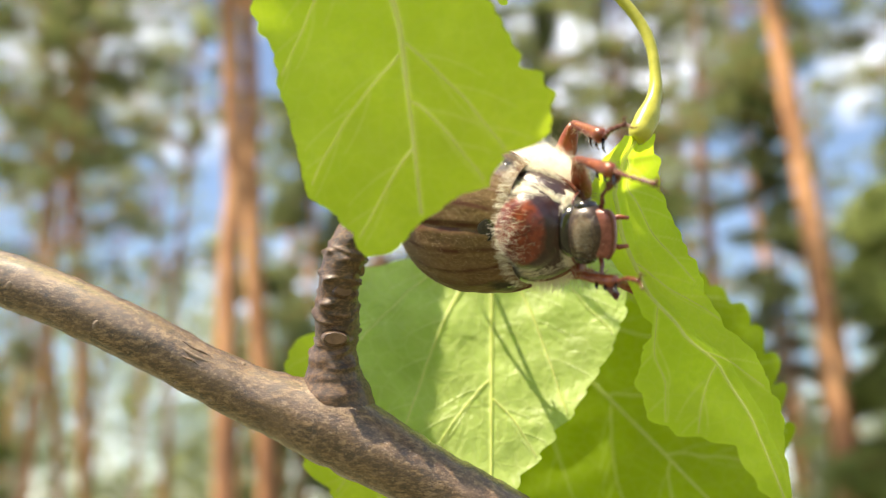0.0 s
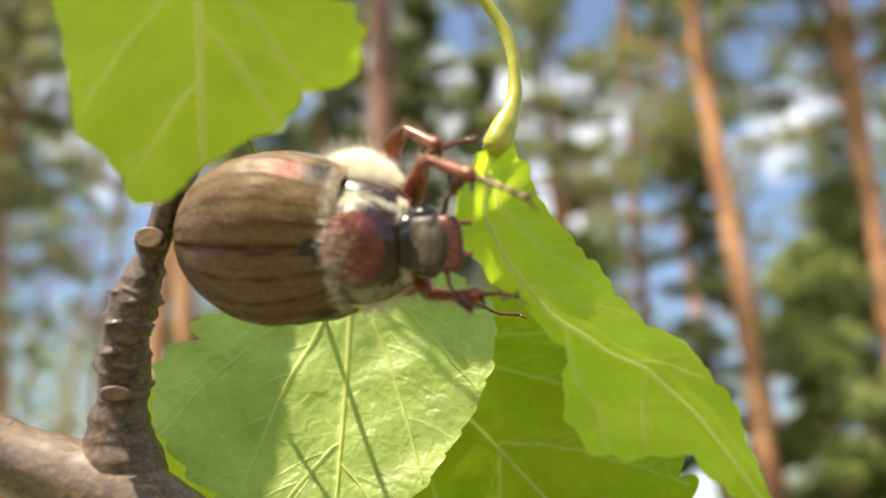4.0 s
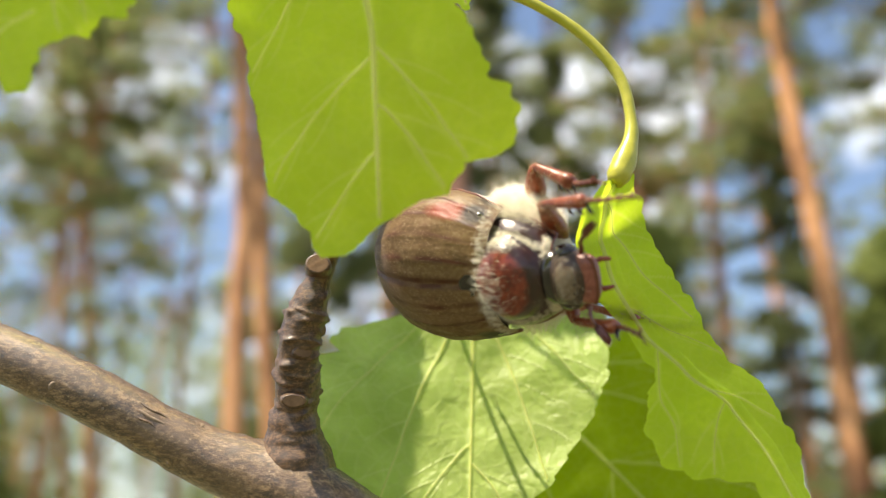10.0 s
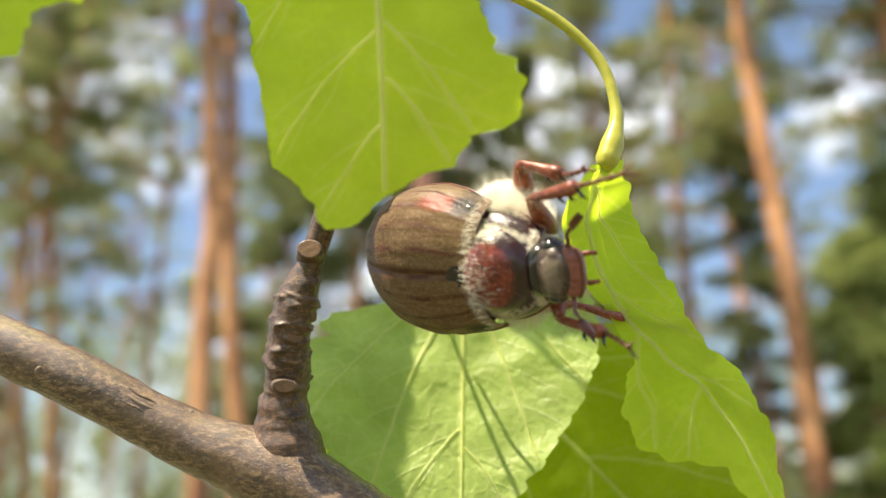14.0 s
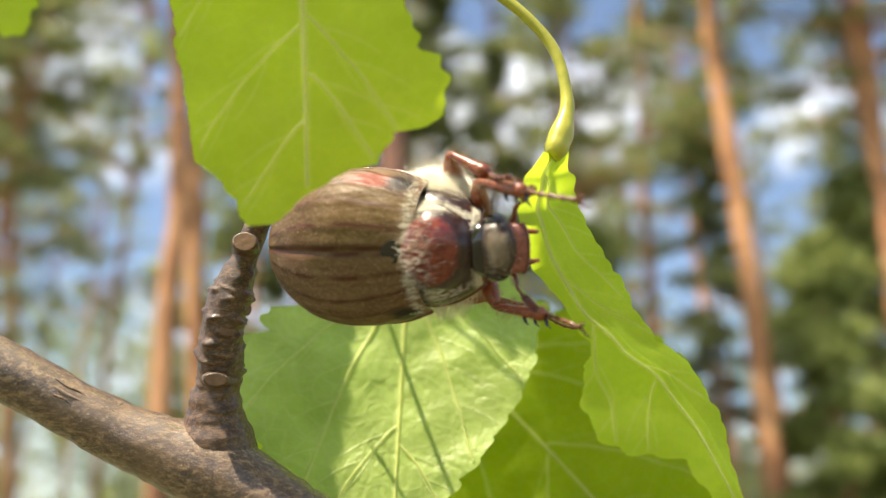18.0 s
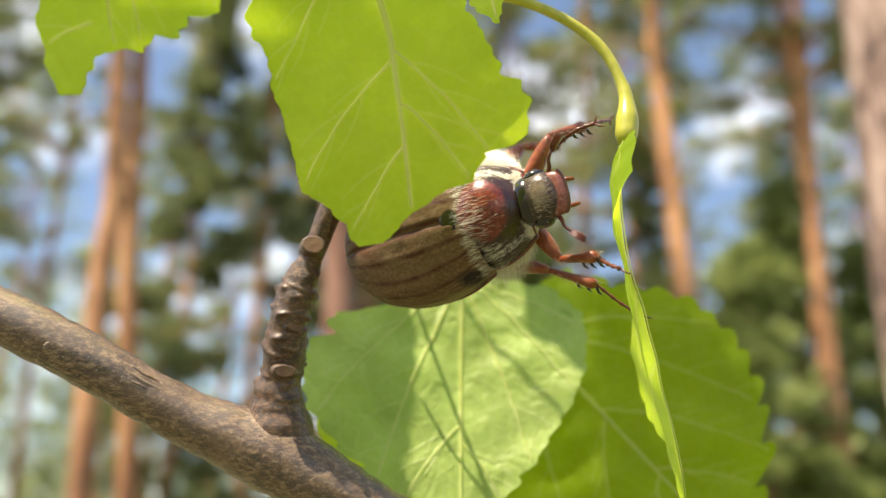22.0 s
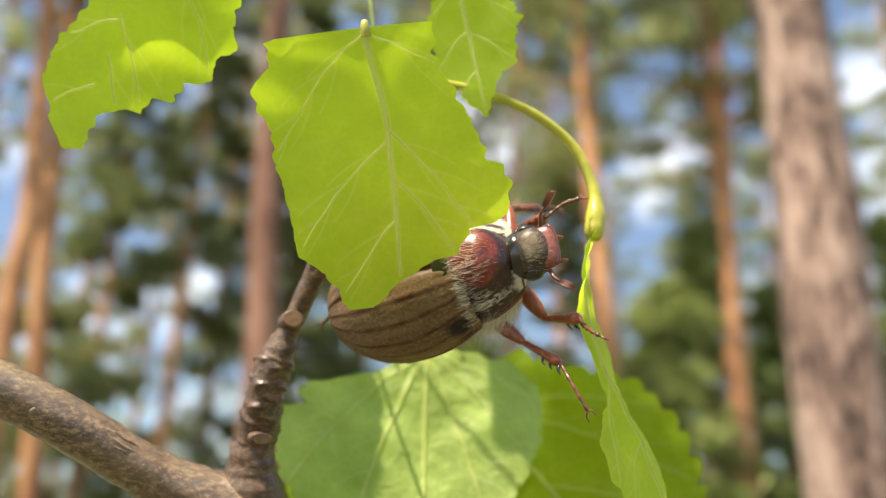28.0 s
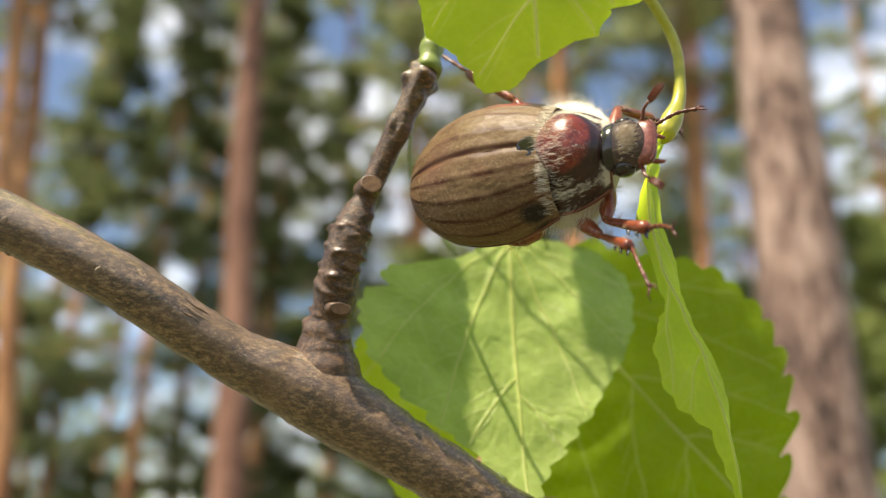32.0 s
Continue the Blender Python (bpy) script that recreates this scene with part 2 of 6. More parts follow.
def elytra_material():
    """Velvety grey-brown chitin with thin dark lengthwise lines, red-brown where the bloom is rubbed off and behind the shoulders."""
    m, n, l, b, _ = material("elytron_chitin")
    where = coords(n, l)
    long = coords(n, l, (0.10, 1, 1))
    streak, mottled, grain = noise_tex(n, l, long, 900, 6, 0.7), noise_tex(n, l, where, 170, 5, 0.62), noise_tex(n, l, where, 2600, 3, 0.6)
    bloom = ramp(n, l, streak, [(0.28, (0.070, 0.038, 0.016)), (0.42, (0.116, 0.067, 0.029)), (0.56, (0.148, 0.090, 0.042)), (0.74, (0.190, 0.122, 0.062))])
    bloom = mixed(n, l, bloom, (0.34, 0.24, 0.13), ramp(n, l, grain, [(0.46, (0, 0, 0)), (0.66, (0.24, 0.24, 0.24))]))
    mark = n.new("ShaderNodeAttribute")
    mark.attribute_name = "worn"
    bloom = mixed(n, l, bloom, (0.060, 0.017, 0.007), mark.outputs["Fac"])
    rubbed = ramp(n, l, mottled, [(0.50, (0, 0, 0)), (0.72, (0.6, 0.6, 0.6))])
    col = mixed(n, l, bloom, (0.13, 0.052, 0.024), rubbed)
    tc = n.new("ShaderNodeTexCoord")
    folded = n.new("ShaderNodeVectorMath")
    folded.operation = "ABSOLUTE"
    l.new(tc.outputs["Object"], folded.inputs[0])
    for centre, size, colour in (((-0.0076, 0.0066, 0.0016), (0.0030, 0.0012, 0.0011), (0.21, 0.022, 0.003)), ((0.0046, 0.0062, 0.0012), (0.0017, 0.0013, 0.0015), (0.012, 0.008, 0.007))):
        off = n.new("ShaderNodeVectorMath")
        off.operation = "SUBTRACT"
        l.new(folded.outputs[0] if colour[0] < 0.1 else tc.outputs["Object"], off.inputs[0])
        off.inputs[1].default_value = centre
        scaled = n.new("ShaderNodeVectorMath")
        scaled.operation = "DIVIDE"
        l.new(off.outputs[0], scaled.inputs[0])
        scaled.inputs[1].default_value = size
        far = n.new("ShaderNodeVectorMath")
        far.operation = "LENGTH"
        l.new(scaled.outputs[0], far.inputs[0])
        ragged = n.new("ShaderNodeMath")
        ragged.operation = "MULTIPLY_ADD"
        l.new(mottled, ragged.inputs[0])
        ragged.inputs[1].default_value = 0.9
        l.new(far.outputs["Value"], ragged.inputs[2])
        near = n.new("ShaderNodeMath")
        near.operation = "MULTIPLY"
        l.new(ragged.outputs[0], near.inputs[0])
        near.inputs[1].default_value = 0.5
        col = mixed(n, l, col, colour, ramp(n, l, near.outputs[0], [(0.50, (0.95, 0.95, 0.95)), (0.80, (0, 0, 0))]))
    l.new(col, b.inputs["Base Color"])
    l.new(ramp(n, l, mottled, [(0.35, (0.56, 0.56, 0.56)), (0.7, (0.44, 0.44, 0.44))]), b.inputs["Roughness"])
    b.inputs["Specular IOR Level"].default_value = 0.24
    b.inputs["Coat Weight"].default_value = 0.02
    b.inputs["Coat Roughness"].default_value = 0.3
    bump(n, l, grain, 0.5, 0.00005, b)
    return m


ELYTRA = elytra_material()
def pronotum_material():
    """Dark red domed disc between dull pinkish-grey flanks."""
    m, n, l, b, _ = material("pronotum_shell")
    where = coords(n, l)
    patch, grain = noise_tex(n, l, where, 320, 4), noise_tex(n, l, where, 1500, 5, 0.65)
    disc = ramp(n, l, grain, [(0.3, (0.045, 0.006, 0.004)), (0.5, (0.15, 0.017, 0.008)), (0.75, (0.32, 0.060, 0.026))])
    pale = ramp(n, l, grain, [(0.3, (0.17, 0.080, 0.060)), (0.7, (0.31, 0.180, 0.145))])
    dark_flank = ramp(n, l, grain, [(0.3, (0.022, 0.010, 0.007)), (0.7, (0.07, 0.032, 0.020))])
    apart = n.new("ShaderNodeSeparateXYZ")
    l.new(where, apart.inputs[0])
    left = n.new("ShaderNodeMath")   # the right flank is darker than the left
    left.operation = "GREATER_THAN"
    l.new(apart.outputs[1], left.inputs[0])
    left.inputs[1].default_value = 0.0
    flank = mixed(n, l, dark_flank, pale, left.outputs[0])
    mark = n.new("ShaderNodeAttribute")
    mark.attribute_name = "disc"
    wide = n.new("ShaderNodeMath")
    wide.operation = "MULTIPLY_ADD"
    l.new(patch, wide.inputs[0])
    wide.inputs[1].default_value = 0.35
    l.new(mark.outputs["Fac"], wide.inputs[2])
    hue = mixed(n, l, disc, (0.014, 0.007, 0.006), ramp(n, l, wide.outputs[0], [(0.86, (0, 0, 0)), (1.06, (0.9, 0.9, 0.9))]))
    l.new(mixed(n, l, hue, flank, ramp(n, l, wide.outputs[0], [(1.14, (0, 0, 0)), (1.24, (1, 1, 1))])), b.inputs["Base Color"])
    b.inputs["Roughness"].default_value = 0.3
    b.inputs["Coat Weight"].default_value = 0.25
    bump(n, l, grain, 0.8, 0.00006, b)
    return m


PRONOTUM = pronotum_material()
CLYPEUS = surface("clypeus_chitin", [(0.3, (0.10, 0.022, 0.014)), (0.55, (0.26, 0.085, 0.062)), (0.8, (0.42, 0.22, 0.17))], 700, 0.34, 0.06)
HEAD = surface("head_chitin", [(0.3, (0.020, 0.012, 0.010)), (0.6, (0.06, 0.035, 0.025)), (0.8, (0.20, 0.15, 0.11))], 500, 0.35, 0.06)
BLACK = surface("black_chitin", [(0.3, (0.006, 0.005, 0.005)), (0.7, (0.02, 0.016, 0.014))], 400, 0.18, 0.02, coat=0.4)
LEG = surface("leg_chitin", [(0.3, (0.10, 0.018, 0.008)), (0.55, (0.25, 0.055, 0.018)), (0.8, (0.42, 0.15, 0.055))], 400, 0.36, 0.05, coat=0.25)
DARK_LEG = surface("dark_leg_chitin", [(0.3, (0.06, 0.012, 0.008)), (0.7, (0.20, 0.055, 0.025))], 500, 0.3, 0.03, coat=0.2)
HAIR = surface("pale_hair", [(0.3, (0.72, 0.66, 0.52)), (0.7, (0.92, 0.88, 0.77))], 900, 0.6)
BROWN_HAIR = surface("brown_hair", [(0.3, (0.30, 0.20, 0.11)), (0.7, (0.50, 0.38, 0.24))], 900, 0.6)
BELLY = surface("belly", [(0.3, (0.42, 0.36, 0.24)), (0.7, (0.66, 0.60, 0.46))], 350, 0.6, 0.1)
PINE_BARK = surface("pine_bark", [(0.34, (0.10, 0.05, 0.03)), (0.48, (0.36, 0.165, 0.075)), (0.64, (0.68, 0.37, 0.18))], 1.6, 0.85, 15, 5.0, stretch=(1, 1, 0.35))
GREY_BARK = surface("old_pine_bark", [(0.41, (0.035, 0.022, 0.018)), (0.5, (0.19, 0.118, 0.09)), (0.59, (0.40, 0.29, 0.235))], 6.0, 0.9, 25, 4.0, stretch=(1, 1, 0.3))
DUSKY_BARK = surface("dusky_pine_bark", [(0.34, (0.06, 0.03, 0.022)), (0.5, (0.20, 0.095, 0.062)), (0.66, (0.36, 0.20, 0.14))], 4.0, 0.9, 15, 5.0, stretch=(1, 1, 0.35))
GROUND = surface("forest_floor", [(0.3, (0.05, 0.045, 0.025)), (0.5, (0.09, 0.085, 0.04)), (0.7, (0.10, 0.13, 0.05))], 0.8, 0.95, 30, 12.0)


def needles(name, a, b):
    m, n, l, p, out = material(name)
    geo = n.new("ShaderNodeNewGeometry")
    col = ramp(n, l, geo.outputs["Random Per Island"], [(0.0, a), (1.0, b)])
    l.new(col, p.inputs["Base Color"])
    p.inputs["Roughness"].default_value = 0.6
    t = n.new("ShaderNodeBsdfTranslucent")
    l.new(col, t.inputs["Color"])
    s = n.new("ShaderNodeMixShader")
    s.inputs[0].default_value = 0.5
    l.new(p.outputs[0], s.inputs[1])
    l.new(t.outputs[0], s.inputs[2])
    l.new(s.outputs[0], out.inputs["Surface"])
    return m


NEEDLES = needles("pine_needles", (0.14, 0.18, 0.055), (0.38, 0.42, 0.16))
SPRUCE = needles("spruce_needles", (0.09, 0.12, 0.045), (0.24, 0.28, 0.11))
BROADLEAF = needles("young_leaves", (0.16, 0.21, 0.055), (0.37, 0.42, 0.13))


# ---- mesh helpers ----
MM = 0.001

def part(name, bm, mat, parent=None, label="", smooth=True):
    me = bpy.data.meshes.new(name)
    if isinstance(bm, bmesh.types.BMesh):
        bm.to_mesh(me)
        bm.free()
    else:
        me.from_pydata(bm[0], [], bm[1])
    me.materials.append(mat)
    if smooth:
        me.polygons.foreach_set("use_smooth", [True] * len(me.polygons))
    ob = new(name, me)
    ob.parent = parent
    if label:
        ob["label"] = label
    return ob


def thing(name, label, category, m=None, group="", kind=""):
    ob = new(name)
    ob.empty_display_size = 0.005
    if m is not None:
        ob.matrix_world = m
    return tagged(ob, label, category, group, kind)


def tube(points, radii, sides=10, wobble=0.0, seed=0, cap=True, flat=1.0):
    """Tapered tube along points; wobble: relative unevenness of the radius."""
    pts = [Vector(p) for p in points]
    rng = random.Random(seed)
    verts, faces = [], []
    ref = None
    for i, p in enumerate(pts):
        d = (pts[min(i + 1, len(pts) - 1)] - pts[max(i - 1, 0)]).normalized()
        if ref is None:
            ref = d.orthogonal().normalized()
        ref = (ref - d * ref.dot(d)).normalized()
        side = d.cross(ref)
        for k in range(sides):
            a = 2 * math.pi * k / sides
            r = radii[i] * (1 + wobble * (noise.noise((p.x * 900 + math.cos(a) * 1.3 + seed, p.y * 900 + math.sin(a) * 1.3, p.z * 900)) + 0.25 * rng.uniform(-1, 1)))
            verts.append(p + ref * (math.cos(a) * r) + side * (math.sin(a) * r * flat))
    for i in range(len(pts) - 1):
        for k in range(sides):
            a, b = i * sides + k, i * sides + (k + 1) % sides
            faces.append((a, b, b + sides, a + sides))
    if cap:
        faces.append(tuple(range(sides - 1, -1, -1)))
        faces.append(tuple(range((len(pts) - 1) * sides, len(pts) * sides)))
    return [tuple(v) for v in verts], faces


def ridge(points, radii):
    """A raised, rounded vein lying on a blade that faces +z."""
    verts, faces = [], []
    pts = [Vector(p) for p in points]
    for i, p in enumerate(pts):
        d = (pts[min(i + 1, len(pts) - 1)] - pts[max(i - 1, 0)]).normalized()
        side = d.cross(Vector((0, 0, 1))).normalized() * radii[i]
        up = Vector((0, 0, radii[i] * 0.5))
        verts += [tuple(p - side), tuple(p - side * 0.55 + up * 0.8), tuple(p + up), tuple(p + side * 0.55 + up * 0.8), tuple(p + side)]
    for i in range(len(pts) - 1):
        for k in range(4):
            a = i * 5 + k
            faces.append((a, a + 1, a + 6, a + 5))
    return verts, faces


def spline(points, steps):
    """Catmull-Rom through the points."""
    pts = [Vector(p) for p in points]
    pts = [pts[0] * 2 - pts[1], *pts, pts[-1] * 2 - pts[-2]]
    out = []
    for i in range(1, len(pts) - 2):
        p0, p1, p2, p3 = pts[i - 1:i + 3]
        for k in range(steps):
            t = k / steps
            out.append(0.5 * (2 * p1 + (p2 - p0) * t + (2 * p0 - 5 * p1 + 4 * p2 - p3) * t * t + (3 * p1 - p0 - 3 * p2 + p3) * t ** 3))
    out.append(pts[-2])
    return out


def steps_between(stations, v):
    """Smooth interpolation through (v, value) stations."""
    for (a, x), (b, y) in zip(stations, stations[1:]):
        if v <= b:
            s = (v - a) / max(b - a, 1e-9)
            s = s * s * (3 - 2 * s) * 0.6 + s * 0.4
            return x + (y - x) * s
    return stations[-1][1]


def merged(meshes):
    verts, faces = [], []
    for v, f in meshes:
        o = len(verts)
        verts += v
        faces += [tuple(i + o for i in q) for q in f]
    return verts, faces


def dome(nx, ny, at):
    """Grid of at(s, a) for s, a in 0..1."""
    verts = [tuple(at(i / nx, j / ny)) for i in range(nx + 1) for j in range(ny + 1)]
    faces = [(i * (ny + 1) + j, (i + 1) * (ny + 1) + j, (i + 1) * (ny + 1) + j + 1, i * (ny + 1) + j + 1) for i in range(nx) for j in range(ny)]
    return verts, faces


# ---- leaves ----
class Leaf:
    """A blade in its own space, in millimetres: y from the stalk to the tip, +x and -x the two halves, z towards the side that is seen."""

    def __init__(self, length, plus, minus, teeth=14, tooth=0.9, curl=0.0, cup=0.0, wave=0.8, hinge=0.0, seed=0, crown=0.0, foot=False, back=0.0, lean=(), own=False, roll=None, pucker=0.012):
        self.length, self.plus, self.minus, self.hinge, self.crown, self.foot = length, plus, minus, radians(hinge), crown, foot
        self.back, self.lean, self.own, self.roll, self.pucker = back, lean, own, roll, pucker
        self.teeth, self.tooth, self.curl, self.cup, self.wave, self.seed = teeth, tooth, curl, cup, wave, seed

    def rib(self, y):
        """How far the midrib lies off the straight axis."""
        return steps_between(self.lean, y) if self.lean else 0.0

    def edge(self, v, sign):
        """The margin's distance from the midrib; stations run along the blade in millimetres."""
        w = steps_between(self.plus if sign > 0 else self.minus, v * self.length)
        if not self.own:
            w -= sign * self.rib(v * self.length)
        ph = v * self.teeth + (0.3 if sign > 0 else 0.0)
        saw = ph - math.floor(ph)
        size = 0.7 + 0.6 * noise.noise((math.floor(ph) * 3.1, sign * 7.7, self.seed))
        stations = self.plus if sign > 0 else self.minus
        slope = abs(steps_between(stations, v * self.length + 0.4) - steps_between(stations, max(0.0, v * self.length - 0.4))) / 0.8
        w += self.tooth * size * (math.sin(math.pi * saw ** 0.7) - 0.5) * min(1.0, w / 4) * min(2.6, 0.8 + 0.7 * slope)
        w += 0.5 * noise.noise((v * 22, sign * 3.0, self.seed + 5.0))
        return max(w, -8.0) * sign

    def place(self, x, y):
        """The bent blade's point at flat (x, y), in metres."""
        v = y / self.length
        if self.crown:   # lobed upper edge
            ph = abs(x) / 4.1 + (0.15 if x > 0 else 0.6)
            y -= self.crown * (math.sin(math.pi * (ph - math.floor(ph)) ** 0.75) - 0.35) * (0.8 + 0.5 * noise.noise((math.floor(ph) * 2.3, x > 0, self.seed))) * max(0.0, 1 - v / 0.16) * min(1, abs(x) / 4)
        z = self.curl * v * v * self.length + self.cup * x * x
        z += self.wave * noise.noise((x * 0.13, y * 0.11, self.seed + 1.5))
        z += 0.35 * self.wave * math.sin(y * 0.9 + abs(x) * 0.35) * min(1.0, abs(x) / 3) * 0.35
        swell = noise.noise((x * 0.24, y * 0.20, self.seed + 8.0))   # the blade puffs up between its cross veins
        z += self.pucker * (1.0 + 2.2 * swell) * abs(math.sin(0.95 * (y - 0.4 * abs(x)) + 4.5 * swell + 2.5 * noise.noise((x * 0.5, y * 0.1, self.seed)))) * min(1.0, abs(x) / 1.2)
        if x < 0 and self.hinge:
            soft = min(1.0, abs(x) / 1.5)
            z -= abs(x) * math.sin(self.hinge * soft)
            x *= math.cos(self.hinge * soft)
        if self.roll and x > 0 and y < self.roll:   # the half by the stalk is rolled towards the seen side
            f = min(1.0, (self.roll - y) / 4)
            z += x * 0.45 * f
            x *= 1 - 0.45 * f
        return Vector((x + self.rib(v * self.length), y - self.back, z)) * 0.001

    def vein_lines(self, veins):
        """Flat polylines (points, half width in millimetres, is a main vein)."""
        lines = []
        for v0, sign, slope in veins:
            y0, x, pts = v0 * self.length, 0.0, []
            while True:
                y = y0 + slope * x * (0.62 + 0.045 * x)
                if y > self.length * 0.97 or x > self.edge(y / self.length, sign) * sign - 0.3:
                    break
                pts.append((sign * x, y + 0.5 * noise.noise((x * 0.33, y * 0.33, v0 * 9 + self.seed)) * min(1.0, x)))
                x += 0.75 / math.sqrt(1 + slope * slope)
            n = len(pts)
            if n < 5:
                continue
            lines.append((pts, 0.20 if slope > 2.2 else 0.12, True))   # the steep ones are nearly as stout as the midrib
            for k in range(3, n - 2, max(3, n // 6)):
                fx, fy = pts[k]
                twig = []
                steep = k % 2 == 1
                for q in range(14):
                    bend = 0.02 * q
                    tx, ty = fx + sign * q * 0.42 * (0.95 if steep else 0.30 + bend), fy + q * 0.42 * (0.25 + bend if steep else 0.95)
                    if ty > self.length * 0.97 or abs(tx) > self.edge(ty / self.length, sign) * sign - 0.2:
                        break
                    twig.append((tx, ty))
                if len(twig) > 3:
                    lines.append((twig, 0.09, False))
        return lines

    def build(self, ob, mat, veins, midrib=0.42, rows=220, cols=64, fine=1.0):
        flat = []
        for i in range(rows + 1):
            v = i / rows
            a, b = self.edge(v, 1), self.edge(v, -1)
            for j in range(-cols, cols + 1):
                if b < -0.3:
                    x = a * j / cols if j > 0 else -b * j / cols
                else:
                    x = b + (a - b) * (j + cols) / (2 * cols)
                flat.append((x, v * self.length))
        n = 2 * cols + 1
        verts = [tuple(self.place(*p)) for p in flat]
        faces = [(i * n + j, i * n + j + 1, (i + 1) * n + j + 1, (i + 1) * n + j) for i in range(rows) for j in range(n - 1)]
        blade = part("blade", (verts, faces), mat, ob)
        ends = [k for k in range(49) if self.edge(k / 49, -1) > -0.2 or self.edge(k / 49, 1) < 0.2]
        last = min(ends) if ends else 48
        stem = [(0.0, self.length * k / 49) for k in range(max(4, last))]
        lines = self.vein_lines(veins)
        points = np.array(flat)
        mask = np.zeros(len(flat))
        for pts, half, main in lines + [(stem, midrib * 0.75, True)]:
            p = np.array(pts)
            widths = half * 1.25 * np.linspace(1.0, 0.5, len(p))
            lo, hi = p.min(0) - 1.0, p.max(0) + 1.0
            near = np.nonzero(((points > lo) & (points < hi)).all(1))[0]
            if not len(near):
                continue
            d = np.full(len(near), 9.0)
            for q0, q1, w in zip(p[:-1], p[1:], widths):
                e = q1 - q0
                t = np.clip(((points[near] - q0) @ e) / max(e @ e, 1e-9), 0, 1)
                d = np.minimum(d, np.linalg.norm(points[near] - q0 - t[:, None] * e, axis=1) / w)
            mask[near] = np.maximum(mask[near], np.exp(-(d * 0.8) ** 2) * (0.52 if main else 0.30))
        mark = blade.data.attributes.new("vein", "FLOAT", "POINT")
        mark.data.foreach_set("value", mask.astype(np.float32))
        lift = Vector((0, 0, 0.0002))
        if self.foot:
            part("stalk", tube(spline([Vector(p) * MM for p in ((0, 1.0, 0.15), (0, 0.4, 0.25), (0, -0.2, 0.15), (0, -0.6, -0.15))], 5), [0.00055 * (1 - 0.3 * k / 15) for k in range(16)], 10), PETIOLE, ob)
        part("midrib", ridge([self.place(*p) + lift for p in stem], [0.001 * midrib * (1 - 0.75 * k / 49) for k in range(len(stem))]), VEIN, ob)
        for pts, half, main in lines:
            if main:
                part("vein", ridge([self.place(*p) + lift for p in pts], [0.00068 * fine * half * (1 - 0.6 * k / len(pts)) for k in range(len(pts))]), VEIN, ob)
        return blade


UPPER_LEAF = pose(-0.00921, 0.05933, 1.55264, -109.6, 8.4, 164.6)  # length 29.2 mm
MIDDLE_LEAF = pose(0.00390, 0.10762, 1.53192, -77.5, -0.5, 177.6)  # length 34.2 mm
BACK_LEAF = pose(0.02817, 0.10940, 1.53553, -98.2, 13.5, 160.3)  # length 41.7 mm
TOPLEFT_LEAF = pose(-0.02414, 0.05697, 1.55418, -109.9, -31.6, -178.1)  # length 21.2 mm
TOPRIGHT_LEAF = pose(0.00297, 0.07015, 1.56990, -102.2, 11.7, 163.3)  # length 17.9 mm
BEHIND_LEAF = pose(-0.01124, 0.11060, 1.52724, -97.9, -2.5, -178.4)  # length 29.9 mm

FAN = [(0.02, 1, 0.95), (0.02, -1, 0.95), (0.35, 1, 1.1), (0.37, -1, 1.1), (0.66, 1, 1.3), (0.69, -1, 1.2), (0.03, 1, 0.25), (0.03, -1, 0.25), (0.52, 1, 1.2), (0.54, -1, 1.2)]
UPPER_VEINS = [(0.02, 1, 0.84), (0.02, -1, 0.70), (0.41, 1, 0.97), (0.38, -1, 1.47), (0.70, 1, 1.4), (0.56, -1, 1.6)]
STEEP = [(0.03, 1, 2.45), (0.03, -1, 2.75), (0.56, 1, 1.5), (0.62, -1, 1.6), (0.03, 1, 0.75), (0.02, -1, 0.85), (0.02, 1, 0.22), (0.02, -1, 0.3)]
BROAD = [(0.10, -1, 0.50), (0.11, -1, 1.15), (0.12, 1, 1.2), (0.40, -1, 1.15), (0.42, 1, 1.2), (0.62, -1, 1.2), (0.64, 1, 1.2)]
HANGING_VEINS = [(0.03, -1, 2.6), (0.30, -1, 1.7), (0.56, -1, 1.9), (0.42, 1, 1.5), (0.60, 1, 1.2)]

upper_leaf = thing("leaf", "bright green translucent aspen leaf with a gnawed lower edge", "leaf", UPPER_LEAF, "aspen leaves")
Leaf(28.6, [(0, 9.2), (0.3, 10.6), (2.2, 10.2), (5.1, 12.6), (8.3, 11.5), (9.5, 10.9), (12.4, 11.0), (15.9, 10.1), (18.8, 9.8), (21, 9.7), (22.6, 9.4), (24.1, 7.4), (26.3, 5.9), (27.7, 5.4), (28.6, 4.6)],
     [(0, 7.0), (2.7, 6.7), (4.8, 7.1), (8.1, 8.6), (11.7, 10.0), (14.6, 10.7), (15.7, 12.4), (18.3, 12.9), (20.5, 12.3), (21.5, 10.8), (21.8, 8.3), (23.2, 7.2), (24.3, 6.7), (24.6, 4.1), (25.4, 2.3), (26.4, 0.7), (27.3, -0.6), (28.2, -1.6), (28.6, -2.6)],
     teeth=17, tooth=0.32, curl=0.02, cup=-0.006, wave=0.5, seed=3, foot=True, lean=[(0, 0.2), (10, -1.1), (18, -1.0), (28.6, -0.6)]).build(upper_leaf, LEAF_TOP, UPPER_VEINS, midrib=0.36)

